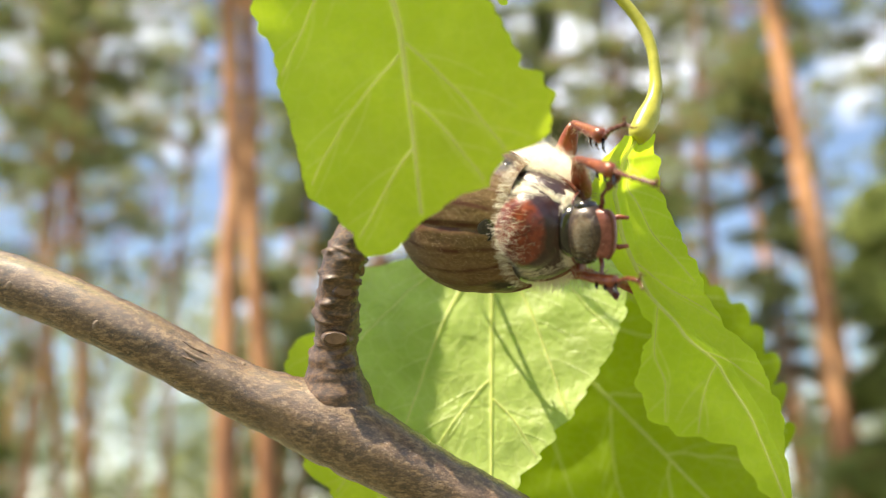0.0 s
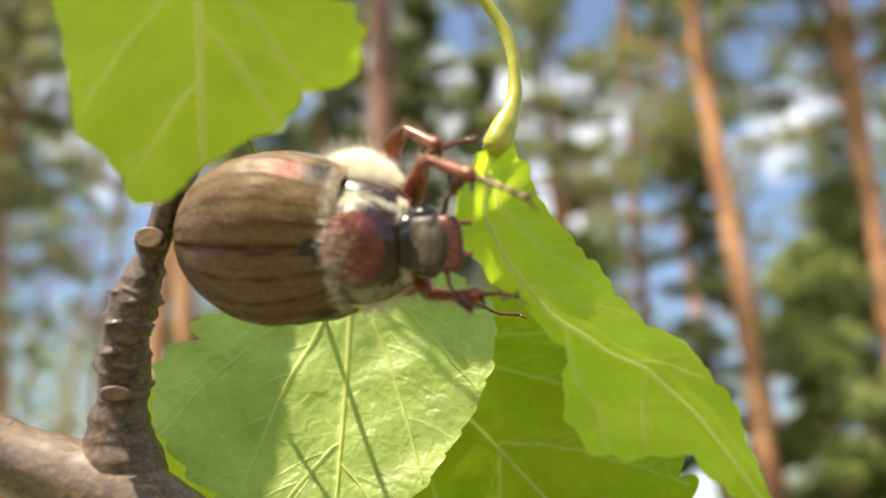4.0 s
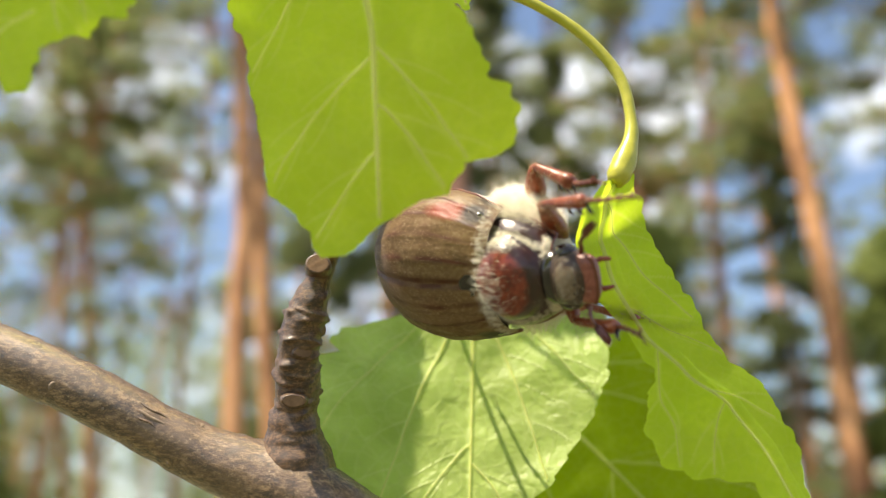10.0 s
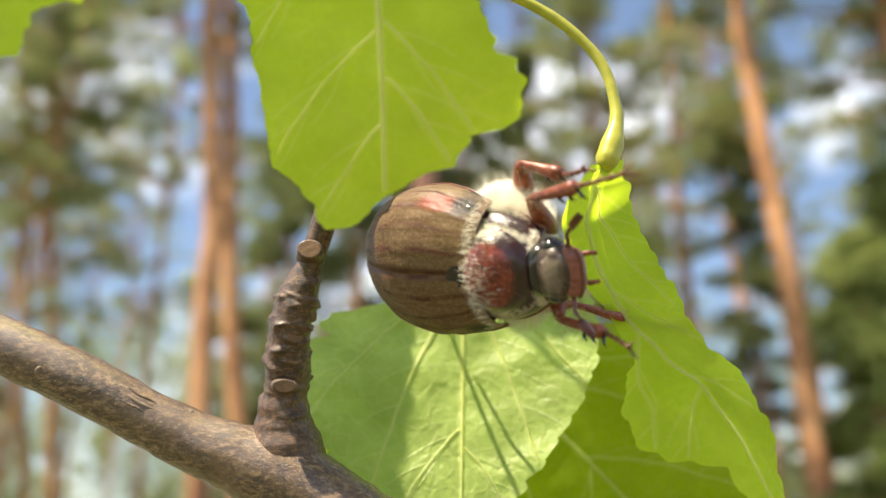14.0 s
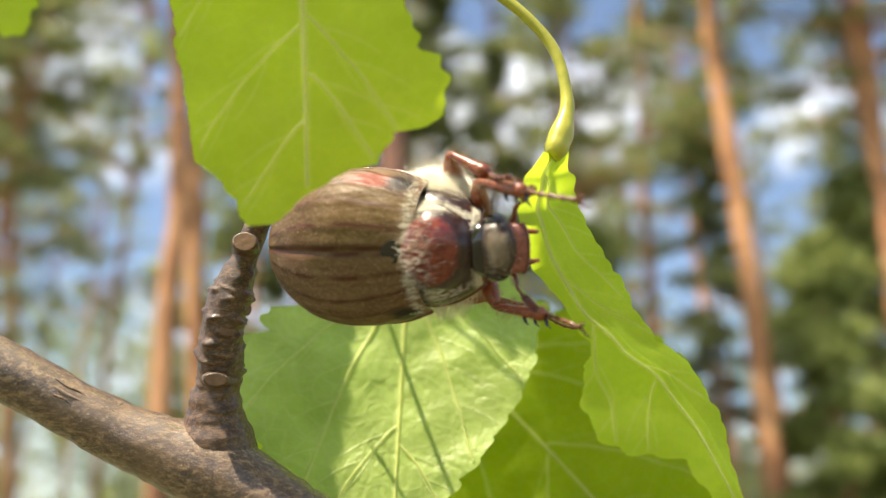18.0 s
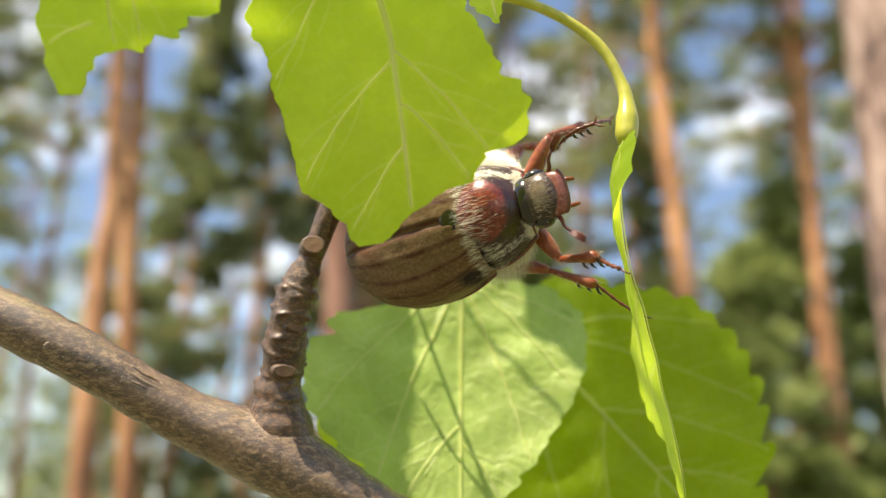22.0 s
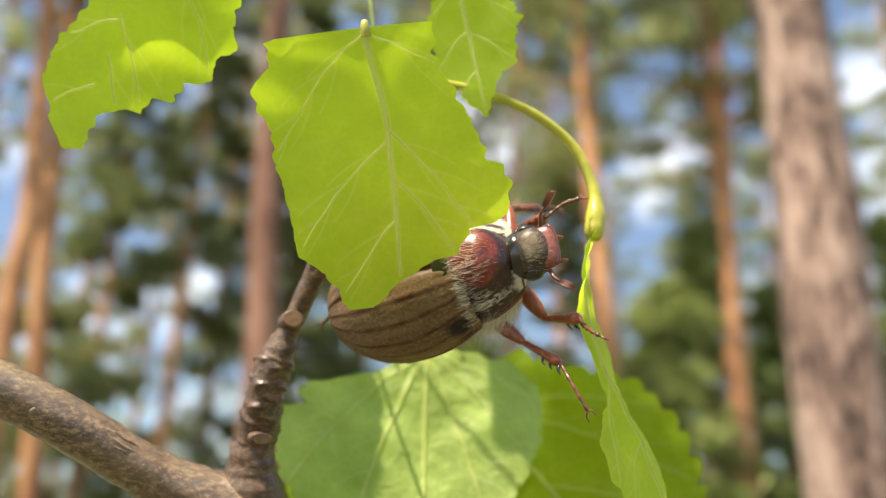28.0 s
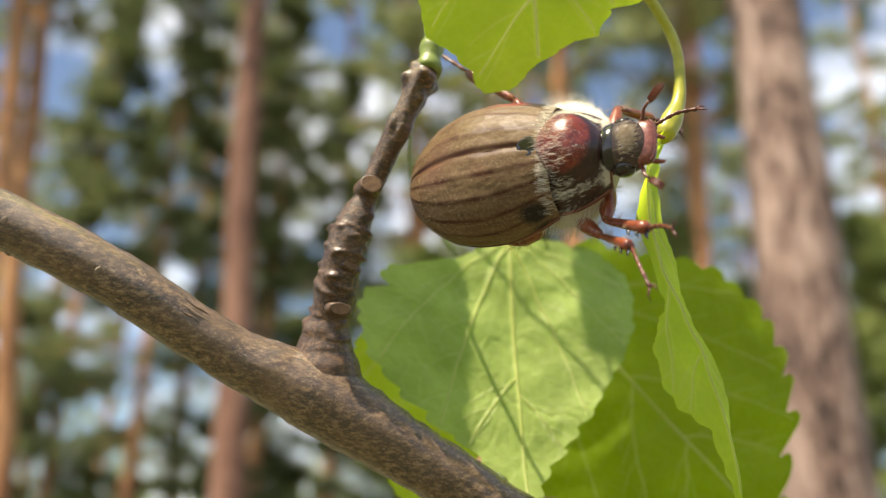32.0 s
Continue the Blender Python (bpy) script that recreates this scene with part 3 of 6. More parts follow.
middle_leaf = thing("leaf", "pale green aspen leaf seen from its veined underside", "leaf", MIDDLE_LEAF, "aspen leaves")
Leaf(39.0, [(0, 2.5), (3.0, 5.0), (4.4, 9.0), (5.6, 13.5), (6.2, 17.4), (7.5, 18.7), (9.6, 18.0), (10.4, 20.8), (13, 21.5), (15.7, 21.7), (20.8, 20.3), (25.6, 16.4), (28.5, 12.6), (32.5, 6.8), (36, 3.0), (39, 0.2)],
     [(0, 4.0), (0.6, 8.0), (1.6, 13.4), (4.4, 14.8), (5.2, 16.6), (8.6, 16.6), (13.2, 16.2), (17.6, 14.6), (21, 12.4), (25.7, 9.4), (28.4, 7.0), (31, 5.2), (34, 2.6), (37, 1.2), (39, 0.2)],
     teeth=15, tooth=0.75, curl=0.03, cup=0.004, wave=1.1, seed=11, crown=1.3, back=5.0, pucker=0.055, lean=[(0, 0.3), (39, 0.8)]).build(middle_leaf, LEAF_UNDER, STEEP, midrib=0.30, fine=1.25)

back_leaf = thing("leaf", "yellow-green toothed aspen leaf behind the pale one", "leaf", BACK_LEAF, "aspen leaves")
Leaf(50.0, [(0, 8), (10, 17), (20, 21), (30, 19), (40, 11), (50, 0.3)],
     [(0, 8), (1.2, 10.7), (9, 15.2), (12.6, 19.0), (18, 21.8), (25.7, 22.0), (32.6, 19.6), (40, 13.6), (43.3, 9), (50, 0.3)],
     teeth=13, tooth=2.2, curl=-0.03, cup=-0.004, wave=1.3, seed=21, back=8.0).build(back_leaf, LEAF_SHADED, BROAD, midrib=0.26, fine=0.6)
for piece in back_leaf.children:   # it hangs askew from its hidden stalk
    piece.data.transform(Matrix.Translation((0.008, 0.008, 0)) @ Matrix.Rotation(radians(27.6), 4, "Z"))

hanging_leaf = thing("leaf", "curled gnawed aspen leaf hanging from its arched stalk", "leaf", None, "aspen leaves")
Leaf(40.0, [(0, 3.0), (3, 5.4), (6, 5.0), (8.5, 2.6), (11, 1.9), (14, 1.3), (18, 1.9), (19.4, 2.6), (20.2, 4.4), (21.4, 5.4), (22.2, 6.4), (24, 8.4), (27, 8.5), (29, 7.2), (30.4, 4.4), (32, 2.5), (36, 1.9), (40, 0.3)],
     [(0, 2.6), (3, 5.6), (7, 6.6), (10, 7.4), (12.8, 6.9), (13.4, 7.8), (15, 7.2), (18.5, 5.8), (22, 5.2), (24, 5.0), (28, 4.2), (31, 3.9), (34.5, 2.2), (40, 0.3)],
     teeth=21, tooth=0.34, curl=-0.05, cup=0.008, wave=0.9, hinge=30, seed=31, own=True, roll=10.0,
     lean=[(0, 0), (2, 2.4), (5, 4.5), (9.5, 5.3), (15, 5.0), (20, 3.3), (24.5, 1.0), (30, 0.1), (40, 0.1)]).build(hanging_leaf, LEAF_TOP, HANGING_VEINS, midrib=0.26, fine=0.45)

top_left_leaf = thing("leaf", "toothed green aspen leaf hanging at the top", "leaf", TOPLEFT_LEAF, "aspen leaves")
Leaf(21.8, [(0, 4), (6, 7.2), (9.5, 7.5), (13, 7.7), (17, 6.8), (20, 3.8), (21.8, 1.0)],
     [(0, 4), (2.2, 4.6), (4.4, 6.6), (6, 5.7), (8.6, 6.2), (10, 4.6), (11.7, 4.7), (13.3, 3.0), (14.9, 2.9), (15.4, 1.7), (16.8, 0.3), (17.9, 0.0), (20.6, 0.9), (21.8, -0.4)],
     teeth=15, tooth=0.4, wave=0.7, cup=-0.006, seed=41, lean=[(0, 4.5), (9, 4.0), (13, 2.6), (21.8, 0.4)]).build(top_left_leaf, LEAF_TOP, UPPER_VEINS, midrib=0.32)

top_right_leaf = thing("leaf", "gnawed green aspen leaf behind the arched stalk", "leaf", TOPRIGHT_LEAF, "aspen leaves")
Leaf(17.9, [(0, 3), (4.6, 4.6), (10, 4.8), (14.9, 2.4), (17.9, 0.2)], [(0, 5.0), (6, 6.6), (8, 5.6), (11.2, 5.1), (13.7, 1.9), (17.9, 0.2)],
     teeth=10, tooth=0.6, wave=0.9, seed=51).build(top_right_leaf, LEAF_TOP, FAN[:6], midrib=0.3)

behind_leaf = thing("leaf", "bright green aspen leaf behind the twig", "leaf", BEHIND_LEAF, "aspen leaves")
Leaf(30.0, [(0, 2), (3.6, 8), (8.4, 13), (15, 12.6), (22.5, 10.0), (27.6, 5), (30, 0.4)], [(0, 3), (9, 8), (18, 8), (25.5, 4), (30, 0.4)],
     teeth=9, tooth=0.9, wave=1.0, seed=61).build(behind_leaf, LEAF_TOP, FAN[:8], midrib=0.3)

# two unseen leaves added above the others, placed by the sun's way to shade them
BLADE_WAY = Vector((0, -0.216, -0.976))
SHADE_WAY = (BLADE_WAY + sun_way * (0.976 / sun_way.z)).normalized()
SHADE_OUT = Vector((0, 0, 1)).cross(SHADE_WAY) * -1
SHADE_FOOT = Vector((-0.0041, 0.105, 1.5202)) + sun_way * 0.09 + SHADE_OUT * 0.0115 - SHADE_WAY * 0.018
shade_leaf = thing("leaf", "unseen broad aspen leaf added above to shade the pale leaf", "leaf", Matrix.Translation(SHADE_FOOT) @ Matrix((SHADE_OUT, SHADE_WAY, (0, 0, 1))).transposed().to_4x4(), "aspen leaves")
Leaf(46.0, [(0, 4), (6, 13), (18, 17), (32, 13), (46, 0.3)], [(0, 4), (4, 11), (16, 12.5), (32, 11), (46, 0.3)], teeth=13, tooth=1.2, wave=1.0, seed=71).build(shade_leaf, LEAF_TOP, FAN, midrib=0.4)
FAR_FOOT = Vector((0.021, 0.118, 1.513)) + sun_way * 0.112 + Vector((0.025, -0.001, 0))
far_shade_leaf = thing("leaf", "unseen toothed aspen leaf added above to shade the back leaf", "leaf", Matrix.Translation(FAR_FOOT) @ pose(0, 0, 0, 0, 0, 90), "aspen leaves")
Leaf(33.0, [(0, 3), (6, 8), (16, 9.5), (26, 7), (33, 0.3)], [(0, 3), (6, 8), (16, 9.5), (26, 7), (33, 0.3)], teeth=13, tooth=0.9, wave=0.8, seed=81).build(far_shade_leaf, LEAF_TOP, FAN, midrib=0.4)

# ---- sapling twig ----
sapling = thing("aspen_sapling", "grey-brown aspen twig with a ringed, stubby side shoot", "sapling")
AXIS = spline([(-0.13, 0.079, 1.556), (-0.0628, 0.0857, 1.5267), (-0.0498, 0.0872, 1.5229), (-0.0384, 0.0885, 1.5182), (-0.0264, 0.0918, 1.5121), (-0.0163, 0.0930, 1.5082),
               (-0.0058, 0.0937, 1.5026), (0.0037, 0.0950, 1.4976), (0.03, 0.099, 1.482), (0.10, 0.11, 1.43), (0.22, 0.14, 1.28), (0.30, 0.16, 0.9), (0.32, 0.17, 0.4), (0.33, 0.17, -0.05)], 10)
part("stem", tube(AXIS, [0.0029 + 0.0005 * min(1, max(0, i - 38) / 14) + 0.0008 * math.exp(-((i - 51) / 7) ** 2) + 0.006 * max(0, i - 85) / 45 for i in range(len(AXIS))], 24, 0.07, 4), TWIG, sapling)
SPUR = spline([(-0.0150, 0.0945, 1.5062), (-0.0157, 0.0922, 1.5135), (-0.0152, 0.0902, 1.5180), (-0.0149, 0.0880, 1.5222), (-0.0139, 0.0869, 1.5262), (-0.0125, 0.0858, 1.5300), (-0.0107, 0.0837, 1.5349), (-0.0087, 0.0820, 1.5401), (-0.0072, 0.0806, 1.5442)], 26)


def ringed(line, sides, profile, ridges, seed):
    """A knobbly shoot: profile gives the radius along it, ridges (place, height, width, tilt, turn) lie askew round it."""
    verts, faces = [], []
    n = len(line)
    ref = None
    for i, p in enumerate(line):
        d = (line[min(i + 1, n - 1)] - line[max(i - 1, 0)]).normalized()
        if ref is None:
            ref = d.orthogonal().normalized()
        ref = (ref - d * ref.dot(d)).normalized()
        other = d.cross(ref)
        f = i / (n - 1)
        for k in range(sides):
            a = 2 * math.pi * k / sides
            r = steps_between(profile, f)
            for place, height, width, tilt, turn in ridges:
                g = (f - place - tilt * math.cos(a - turn)) / width
                r += 1.15 * height * (math.exp(-g * g) if g > 0 else math.exp(-g * g * 0.35)) * min(1.6, max(0.0, 0.35 + 3.0 * noise.noise((math.cos(a) * 1.5, math.sin(a) * 1.5, place * 40))))
            r += 0.10 * noise.noise((p.x * 330 + 2 * math.cos(a), p.y * 330 + 2 * math.sin(a), p.z * 330)) + 0.07 * noise.noise((p.x * 700 + math.cos(a), p.y * 700 + math.sin(a), p.z * 700 + seed)) + 0.05 * noise.noise((f * 90, math.cos(a) * 4, math.sin(a) * 4))
            verts.append(tuple(p + (ref * math.cos(a) + other * math.sin(a)) * r * MM))
    for i in range(n - 1):
        for k in range(sides):
            q, e = i * sides + k, i * sides + (k + 1) % sides
            faces.append((q, e, e + sides, q + sides))
    faces.append(tuple(range((n - 1) * sides, n * sides)))
    return verts, faces


RINGS = [(0.165, 0.20, 0.008, 0.012, 1.0)]
ringing = random.Random(5)
f = 0.20
while f < 0.53:   # crowded bud-scale scars
    RINGS.append((f, ringing.uniform(0.14, 0.32), ringing.uniform(0.003, 0.008), ringing.uniform(0.010, 0.034), ringing.uniform(0, 6.28)))
    f += ringing.uniform(0.011, 0.034)
RINGS += [(0.555, 0.30, 0.014, 0.018, 0.4), (0.80, 0.22, 0.020, 0.010, 1.6), (0.90, 0.30, 0.016, 0.02, 2.0), (0.945, 0.4, 0.014, 0.02, 4.5), (0.98, 0.3, 0.010, 0.02, 1.0)]
part("side_shoot", ringed(SPUR, 36, [(0, 2.6), (0.06, 4.2), (0.09, 3.9), (0.12, 3.2), (0.15, 2.75), (0.165, 2.7), (0.20, 2.25), (0.30, 2.35), (0.36, 2.1), (0.46, 2.15), (0.52, 1.85), (0.555, 1.6), (0.60, 1.30), (0.74, 1.26), (0.80, 1.38), (0.86, 1.34), (0.94, 1.75), (1, 1.4)], RINGS, 9),
     SHOOT_BARK, sapling, "ringed bark of the short side shoot")
# green shoot and leaf stalks above the tip of the side shoot
TIP = SPUR[-1]
part("green_shoot", tube(spline([TIP - Vector((0, 0, 0.001)), TIP + Vector((0.0006, 0, 0.0035)), TIP + Vector((0.0012, -0.0005, 0.0085)), TIP + Vector((0.0022, -0.001, 0.016))], 6), [0.0015 - 0.00004 * k + 0.0002 * math.sin(k * 1.7) for k in range(19)], 12, 0.05), SHOOT, sapling, "fresh green tip of the shoot")
# the next two stalks are added too, to carry the unseen shade leaves
part("leaf_stalk", tube(spline([TIP + Vector((0.0022, -0.001, 0.015)), TIP + Vector((0.001, -0.001, 0.030)), (-0.012, 0.083, 1.594), SHADE_FOOT + SHADE_WAY * 0.0006], 8), [0.0003] * 25, 10, 0.04), SHOOT, sapling, "thin green stalk")
part("leaf_stalk", tube(spline([TIP + Vector((0.0014, -0.001, 0.026)), TIP + Vector((0.002, 0.004, 0.045)), FAR_FOOT + Vector((0.003, 0, -0.004)), FAR_FOOT + Vector((-0.0006, 0, 0))], 8), [0.0003] * 25, 10, 0.04), SHOOT, sapling, "thin green stalk")
part("leaf_stalk", tube(spline([(-0.0064, 0.0806, 1.5462), (-0.0058, 0.0960, 1.5450), (-0.0020, 0.1090, 1.5410), (0.0039, 0.1080, 1.5321)], 8), [0.00028] * 25, 10, 0.04), SHOOT, sapling, "thin green stalk")


def scar(name, at, facing, radius, depth, label, squash=0.7):
    """A short broken stub with a paler, slightly hollow face."""
    at, facing = Vector(at), Vector(facing).normalized()
    side = facing.cross(Vector((0, 0, 1))).normalized()
    up = side.cross(facing)
    rings = [(-1.8, 1.25, 0), (-0.6, 1.12, 0), (0.0, 1.06, 0), (0.14, 0.95, 0), (0.12, 0.8, 0)]
    verts, faces = [], []
    for d, r, _ in rings:
        for k in range(16):
            a = 2 * math.pi * k / 16
            q = radius * r * (1 + 0.08 * noise.noise((math.cos(a) * 2, math.sin(a) * 2, radius * 5000 + r)))
            verts.append(tuple(at + facing * d * depth + side * math.cos(a) * q + up * math.sin(a) * q * squash))
    for i in range(len(rings) - 1):
        for k in range(16):
            faces.append((i * 16 + k, i * 16 + (k + 1) % 16, (i + 1) * 16 + (k + 1) % 16, (i + 1) * 16 + k))
    body = part(name, (verts, faces), SHOOT_BARK, sapling)
    inner = [tuple(at + facing * 0.15 * depth + side * math.cos(a) * radius * 0.86 + up * math.sin(a) * radius * 0.86 * squash) for a in (2 * math.pi * k / 16 for k in range(16))]
    part("face", (inner, [tuple(range(16))]), CUT, body, label)


scar("broken_stub", (-0.0126, 0.0839, 1.5300), (0.08, -0.95, -0.02), 0.00125, 0.0012, "pale brown face of a broken stub", 0.85)
scar("leaf_scar", (-0.0149, 0.0869, 1.5163), (0.15, -0.95, -0.25), 0.0012, 0.0006, "pale leaf scar", 0.55)
scar("leaf_scar", (-0.0141, 0.0863, 1.5212), (0.45, -0.85, 0.15), 0.0010, 0.0008, "pale leaf scar", 0.6)
scar("bud_scar", (-0.0125, 0.0872, 1.5240), (0.95, -0.3, 0.1), 0.0010, 0.0009, "brown bud scar", 0.8)


def around(line, i, angle, radius):
    """Point and outward way on a tube along a line."""
    p = Vector(line[i])
    d = (Vector(line[i + 1]) - p).normalized()
    side = d.cross(Vector((0, -1, 0.2))).normalized()
    out = side * math.cos(angle) + d.cross(side) * math.sin(angle)
    return p + out * radius, out, d


grow = random.Random(12)
for k in range(46):
    i = grow.randrange(12, 78)
    p, out, d = around(AXIS, i, grow.uniform(-2.8, 0.4), 0.00288 + 0.0005 * min(1, max(0, i - 38) / 14))
    r = grow.uniform(0.00012, 0.00032)
    side = out.cross(d)
    ring = []
    for h, w in ((-0.8, 1.5), (0.12, 1.2), (0.30, 0.6), (0.26, 0.15)):
        for q in range(8):
            a = q * math.pi / 4
            ring.append(tuple(p + out * h * r + d * math.cos(a) * r * w * 0.8 + side * math.sin(a) * r * w * 1.3))
    part("lenticel", (ring, [(j * 8 + q, j * 8 + (q + 1) % 8, j * 8 + 8 + (q + 1) % 8, j * 8 + 8 + q) for j in range(3) for q in range(8)]), LENTICEL, sapling)
CRACK_AT, CRACK_OUT, CRACK_WAY = around(AXIS, 36, -1.75, 0.0030)
for k, (shift, length, width) in enumerate(((0.0, 5.2, 0.42), (0.75, 3.8, 0.30), (-0.6, 2.6, 0.26))):
    side = CRACK_OUT.cross(CRACK_WAY)
    line = [CRACK_AT + CRACK_WAY * ((q / 10 - 0.5) * length * MM) + side * (shift * MM + 0.00008 * math.sin(q * 0.9 + k)) + CRACK_OUT * (-0.00022 if 0 < q < 10 else -0.0003) for q in range(11)]
    part("bark_flake", tube(line, [width * MM * 0.5 * (0.15 + math.sin(math.pi * q / 10)) for q in range(11)], 8, 0.12, k), LENTICEL if k == 0 else TWIG, sapling, "raised flake beside a crack in the bark")

# stalks of the leaves
hanging_stalk = thing("leaf_stalk", "arched yellow-green leaf stalk with a swollen foot", "stalk")
ARC = spline([(-0.0219, 0.003, 0.0188), (-0.0186, 0.002, 0.0183), (-0.0134, 0.0014, 0.0177), (-0.0075, 0.0008, 0.0156), (-0.0024, 0.0004, 0.0118), (0.0001, 0.0002, 0.0067), (0.0004, 0.0, 0.0029), (0.0, 0.0, -0.0006)], 8)
part("stalk", tube(ARC, [0.001 * steps_between([(0, 0.55), (38, 0.6), (44, 0.8), (50, 1.25), (54, 1.2), (56, 0.8)], i) for i in range(len(ARC))], 14, 0.03), PETIOLE, hanging_stalk)
# ---- the beetle: x to its head, y to its left, z up from its back; the origin lies within its pronotum ----
beetle = thing("cockchafer", "brown cockchafer with a hairy dark red pronotum, clinging to the leaves", "beetle")


RIBS = (0.15, 0.34, 0.53, 0.71)


def wing_case(sign):
    def at(s, a):
        x = -2.6 - 18.2 * s
        tail, tail_h = max(0.0, (s - 0.38) / 0.62), max(0.0, (s - 0.34) / 0.66)
        w = 8.0 * (0.88 + 0.12 * math.sin(math.pi * (0.30 + 0.6 * s))) * max(0.0, 1 - tail ** 2.4) ** 0.5 * (1 - 0.22 * (1 - s) ** 5)
        h = 5.7 * (0.78 + 0.22 * math.sin(math.pi * min(1, 0.12 + 0.88 * s))) * max(0.0, 1 - tail_h ** 2.4) ** 0.5
        ang = a * math.pi * (0.47 + 0.09 * min(1.0, s / 0.35))
        rib = sum(math.exp(-((a - c) / 0.03) ** 2) for c in RIBS) * 0.06 * math.sin(math.pi * min(1, s * 1.05)) ** 0.4
        rib += 0.10 * noise.noise((x * 0.5, a * 7, sign * 3.0)) + 0.03 * noise.noise((x * 2, a * 24, sign * 5.0))
        y = (w + rib) * math.sin(ang) ** 0.92 - 0.03
        z = (h + rib) * math.cos(ang) - 0.22 * math.exp(-(a / 0.025) ** 2)
        return x * MM, sign * y * MM, (z - 1.2) * MM
    return at


def elytron(sign):
    v, f = dome(60, 130, wing_case(sign))
    return v, f if sign > 0 else [q[::-1] for q in f]


for sign in (1, -1):
    e = part("elytron", elytron(sign), ELYTRA, beetle, "velvety brown wing case with thin dark lines")
    worn = []   # where the bloom is rubbed off along the ribs
    for q in range(61):
        for k in range(131):
            a, x = k / 130, q / 60
            line = max(math.exp(-((a - c - 0.018 - 0.008 * noise.noise((x * 5, c * 9, sign))) / 0.022) ** 2) for c in (0.0, *RIBS))
            worn.append(line * min(1.0, max(0.0, 0.8 + 1.3 * noise.noise((x * 7, a * 5, sign * 2.0)))))
    e.data.attributes.new("worn", "FLOAT", "POINT").data.foreach_set("value", worn)
    edge = [Vector(wing_case(sign)(0.01 + 0.80 * k / 28, 0.985)) for k in range(29)]
    part("rim", tube(edge, [0.00020 * (1 - 0.6 * k / 28) for k in range(29)], 8), DARK_LEG, e, "dark shining outer rim")


def ellipsoid(c, r, nx=18, ny=24, power=1.0):
    def at(s, a):
        t, p = math.pi * s, 2 * math.pi * a
        q = lambda value: math.copysign(abs(value) ** power, value)
        return ((c[0] - r[0] * q(math.cos(t))) * MM, (c[1] + r[1] * q(math.sin(t)) * q(math.cos(p))) * MM, (c[2] + r[2] * q(math.sin(t)) * q(math.sin(p))) * MM)
    return dome(nx, ny, at)


def pronotum(s, a):
    """A domed shield: lobed behind, narrowed to the head, its flanks drawn down."""
    u = (a - 0.5) * 2
    half = 5.9 - 2.5 * s ** 2.2 - 0.4 * (1 - s) ** 2.5
    x = -3.6 + 6.2 * s - 1.0 * math.exp(-(u / 0.35) ** 2) * (1 - s) ** 2 - 0.6 * abs(u) ** 3 * (1 - s) + 0.5 * (1 - abs(u) ** 2) * s ** 3
    arch = math.sin(math.pi * (0.16 + 0.56 * (1 - s))) ** 0.55
    y = half * math.sin(u * math.pi / 2) * (0.96 + 0.04 * arch)
    z = 2.9 * (1 - 0.22 * s ** 2) * arch * max(0.0, math.cos(u * math.pi / 2)) ** 0.8 - 1.0 * abs(u) ** 2.2
    round_off = (u / 0.52) ** 2 + ((s - 0.46) / 0.47) ** 2
    z += 2.1 * math.sqrt(max(0.0, 1 - round_off * 0.92)) if round_off < 1.08 else 0.0
    z -= 0.25
    z += 0.05 * noise.noise((u * 9, s * 6, 2.0))
    return x * MM, -y * MM, z * MM


shield = part("pronotum", dome(36, 60, pronotum), PRONOTUM, beetle, "domed dark red pronotum with dull hairy flanks")
shield.data.attributes.new("disc", "FLOAT", "POINT").data.foreach_set("value", [math.hypot((j / 30 - 1) / 0.52, (i / 36 - 0.46) / 0.47) for i in range(37) for j in range(61)])
for a in (0.006, 0.994):
    part("rim", tube([Vector(pronotum(0.02 + 0.97 * k / 20, a)) for k in range(21)], [0.00024] * 21, 8), DARK_LEG, shield, "dark raised rim")
part("rim", tube([Vector(pronotum(0.995, 0.01 + 0.98 * k / 28)) for k in range(29)], [0.00014] * 29, 8), DARK_LEG, shield, "dark raised rim")
part("abdomen", ellipsoid((-10.5, 0, -3.2), (8.8, 5.9, 4.4)), BELLY, beetle, "pale hairy abdomen")
part("thorax", ellipsoid((-2.6, 0, -3.0), (5.2, 6.1, 3.6)), BELLY, beetle, "pale woolly chest")


def scutellum(q, a):
    """A thin rounded shield that lies on the roots of both wing cases."""
    r, turn = 1 - q, 2 * math.pi * a
    x, y = -4.7 - 0.98 * r * math.cos(turn), 1.12 * r * math.sin(turn) * (1.0 - 0.22 * math.cos(turn))
    along = (-2.6 - x) / 18.2
    across = min((abs(wing_case(1)(along, k / 60)[1] / MM - abs(y)), k / 60) for k in range(3, 30))[1]
    return x * MM, y * MM, wing_case(1)(along, across)[2] + (0.07 * (1 - r ** 4) - 0.02) * MM


part("scutellum", dome(10, 28, scutellum), BLACK, beetle, "black shield between the wing cases")
head = part("head", ellipsoid((4.4, 0, 0.3), (2.5, 2.7, 2.1), power=0.95), HEAD, beetle, "dark hairy head")
part("vertex", ellipsoid((3.0, 0, 0.28), (1.75, 2.62, 2.1), power=0.95), BLACK, head, "black shining back of the head")
part("clypeus", ellipsoid((6.0, 0, 0.55), (1.4, 2.3, 0.95), power=0.66), CLYPEUS, head, "pinkish red-brown front plate")
part("clypeus_rim", tube([Vector((6.0 + 1.36 * math.sin(a) ** 0.4, -2.25 * math.cos(a), 0.85)) * MM for a in [math.pi * (0.08 + 0.84 * k / 16) for k in range(17)]], [0.00022] * 17, 8), DARK_LEG, head, "raised dark red rim")
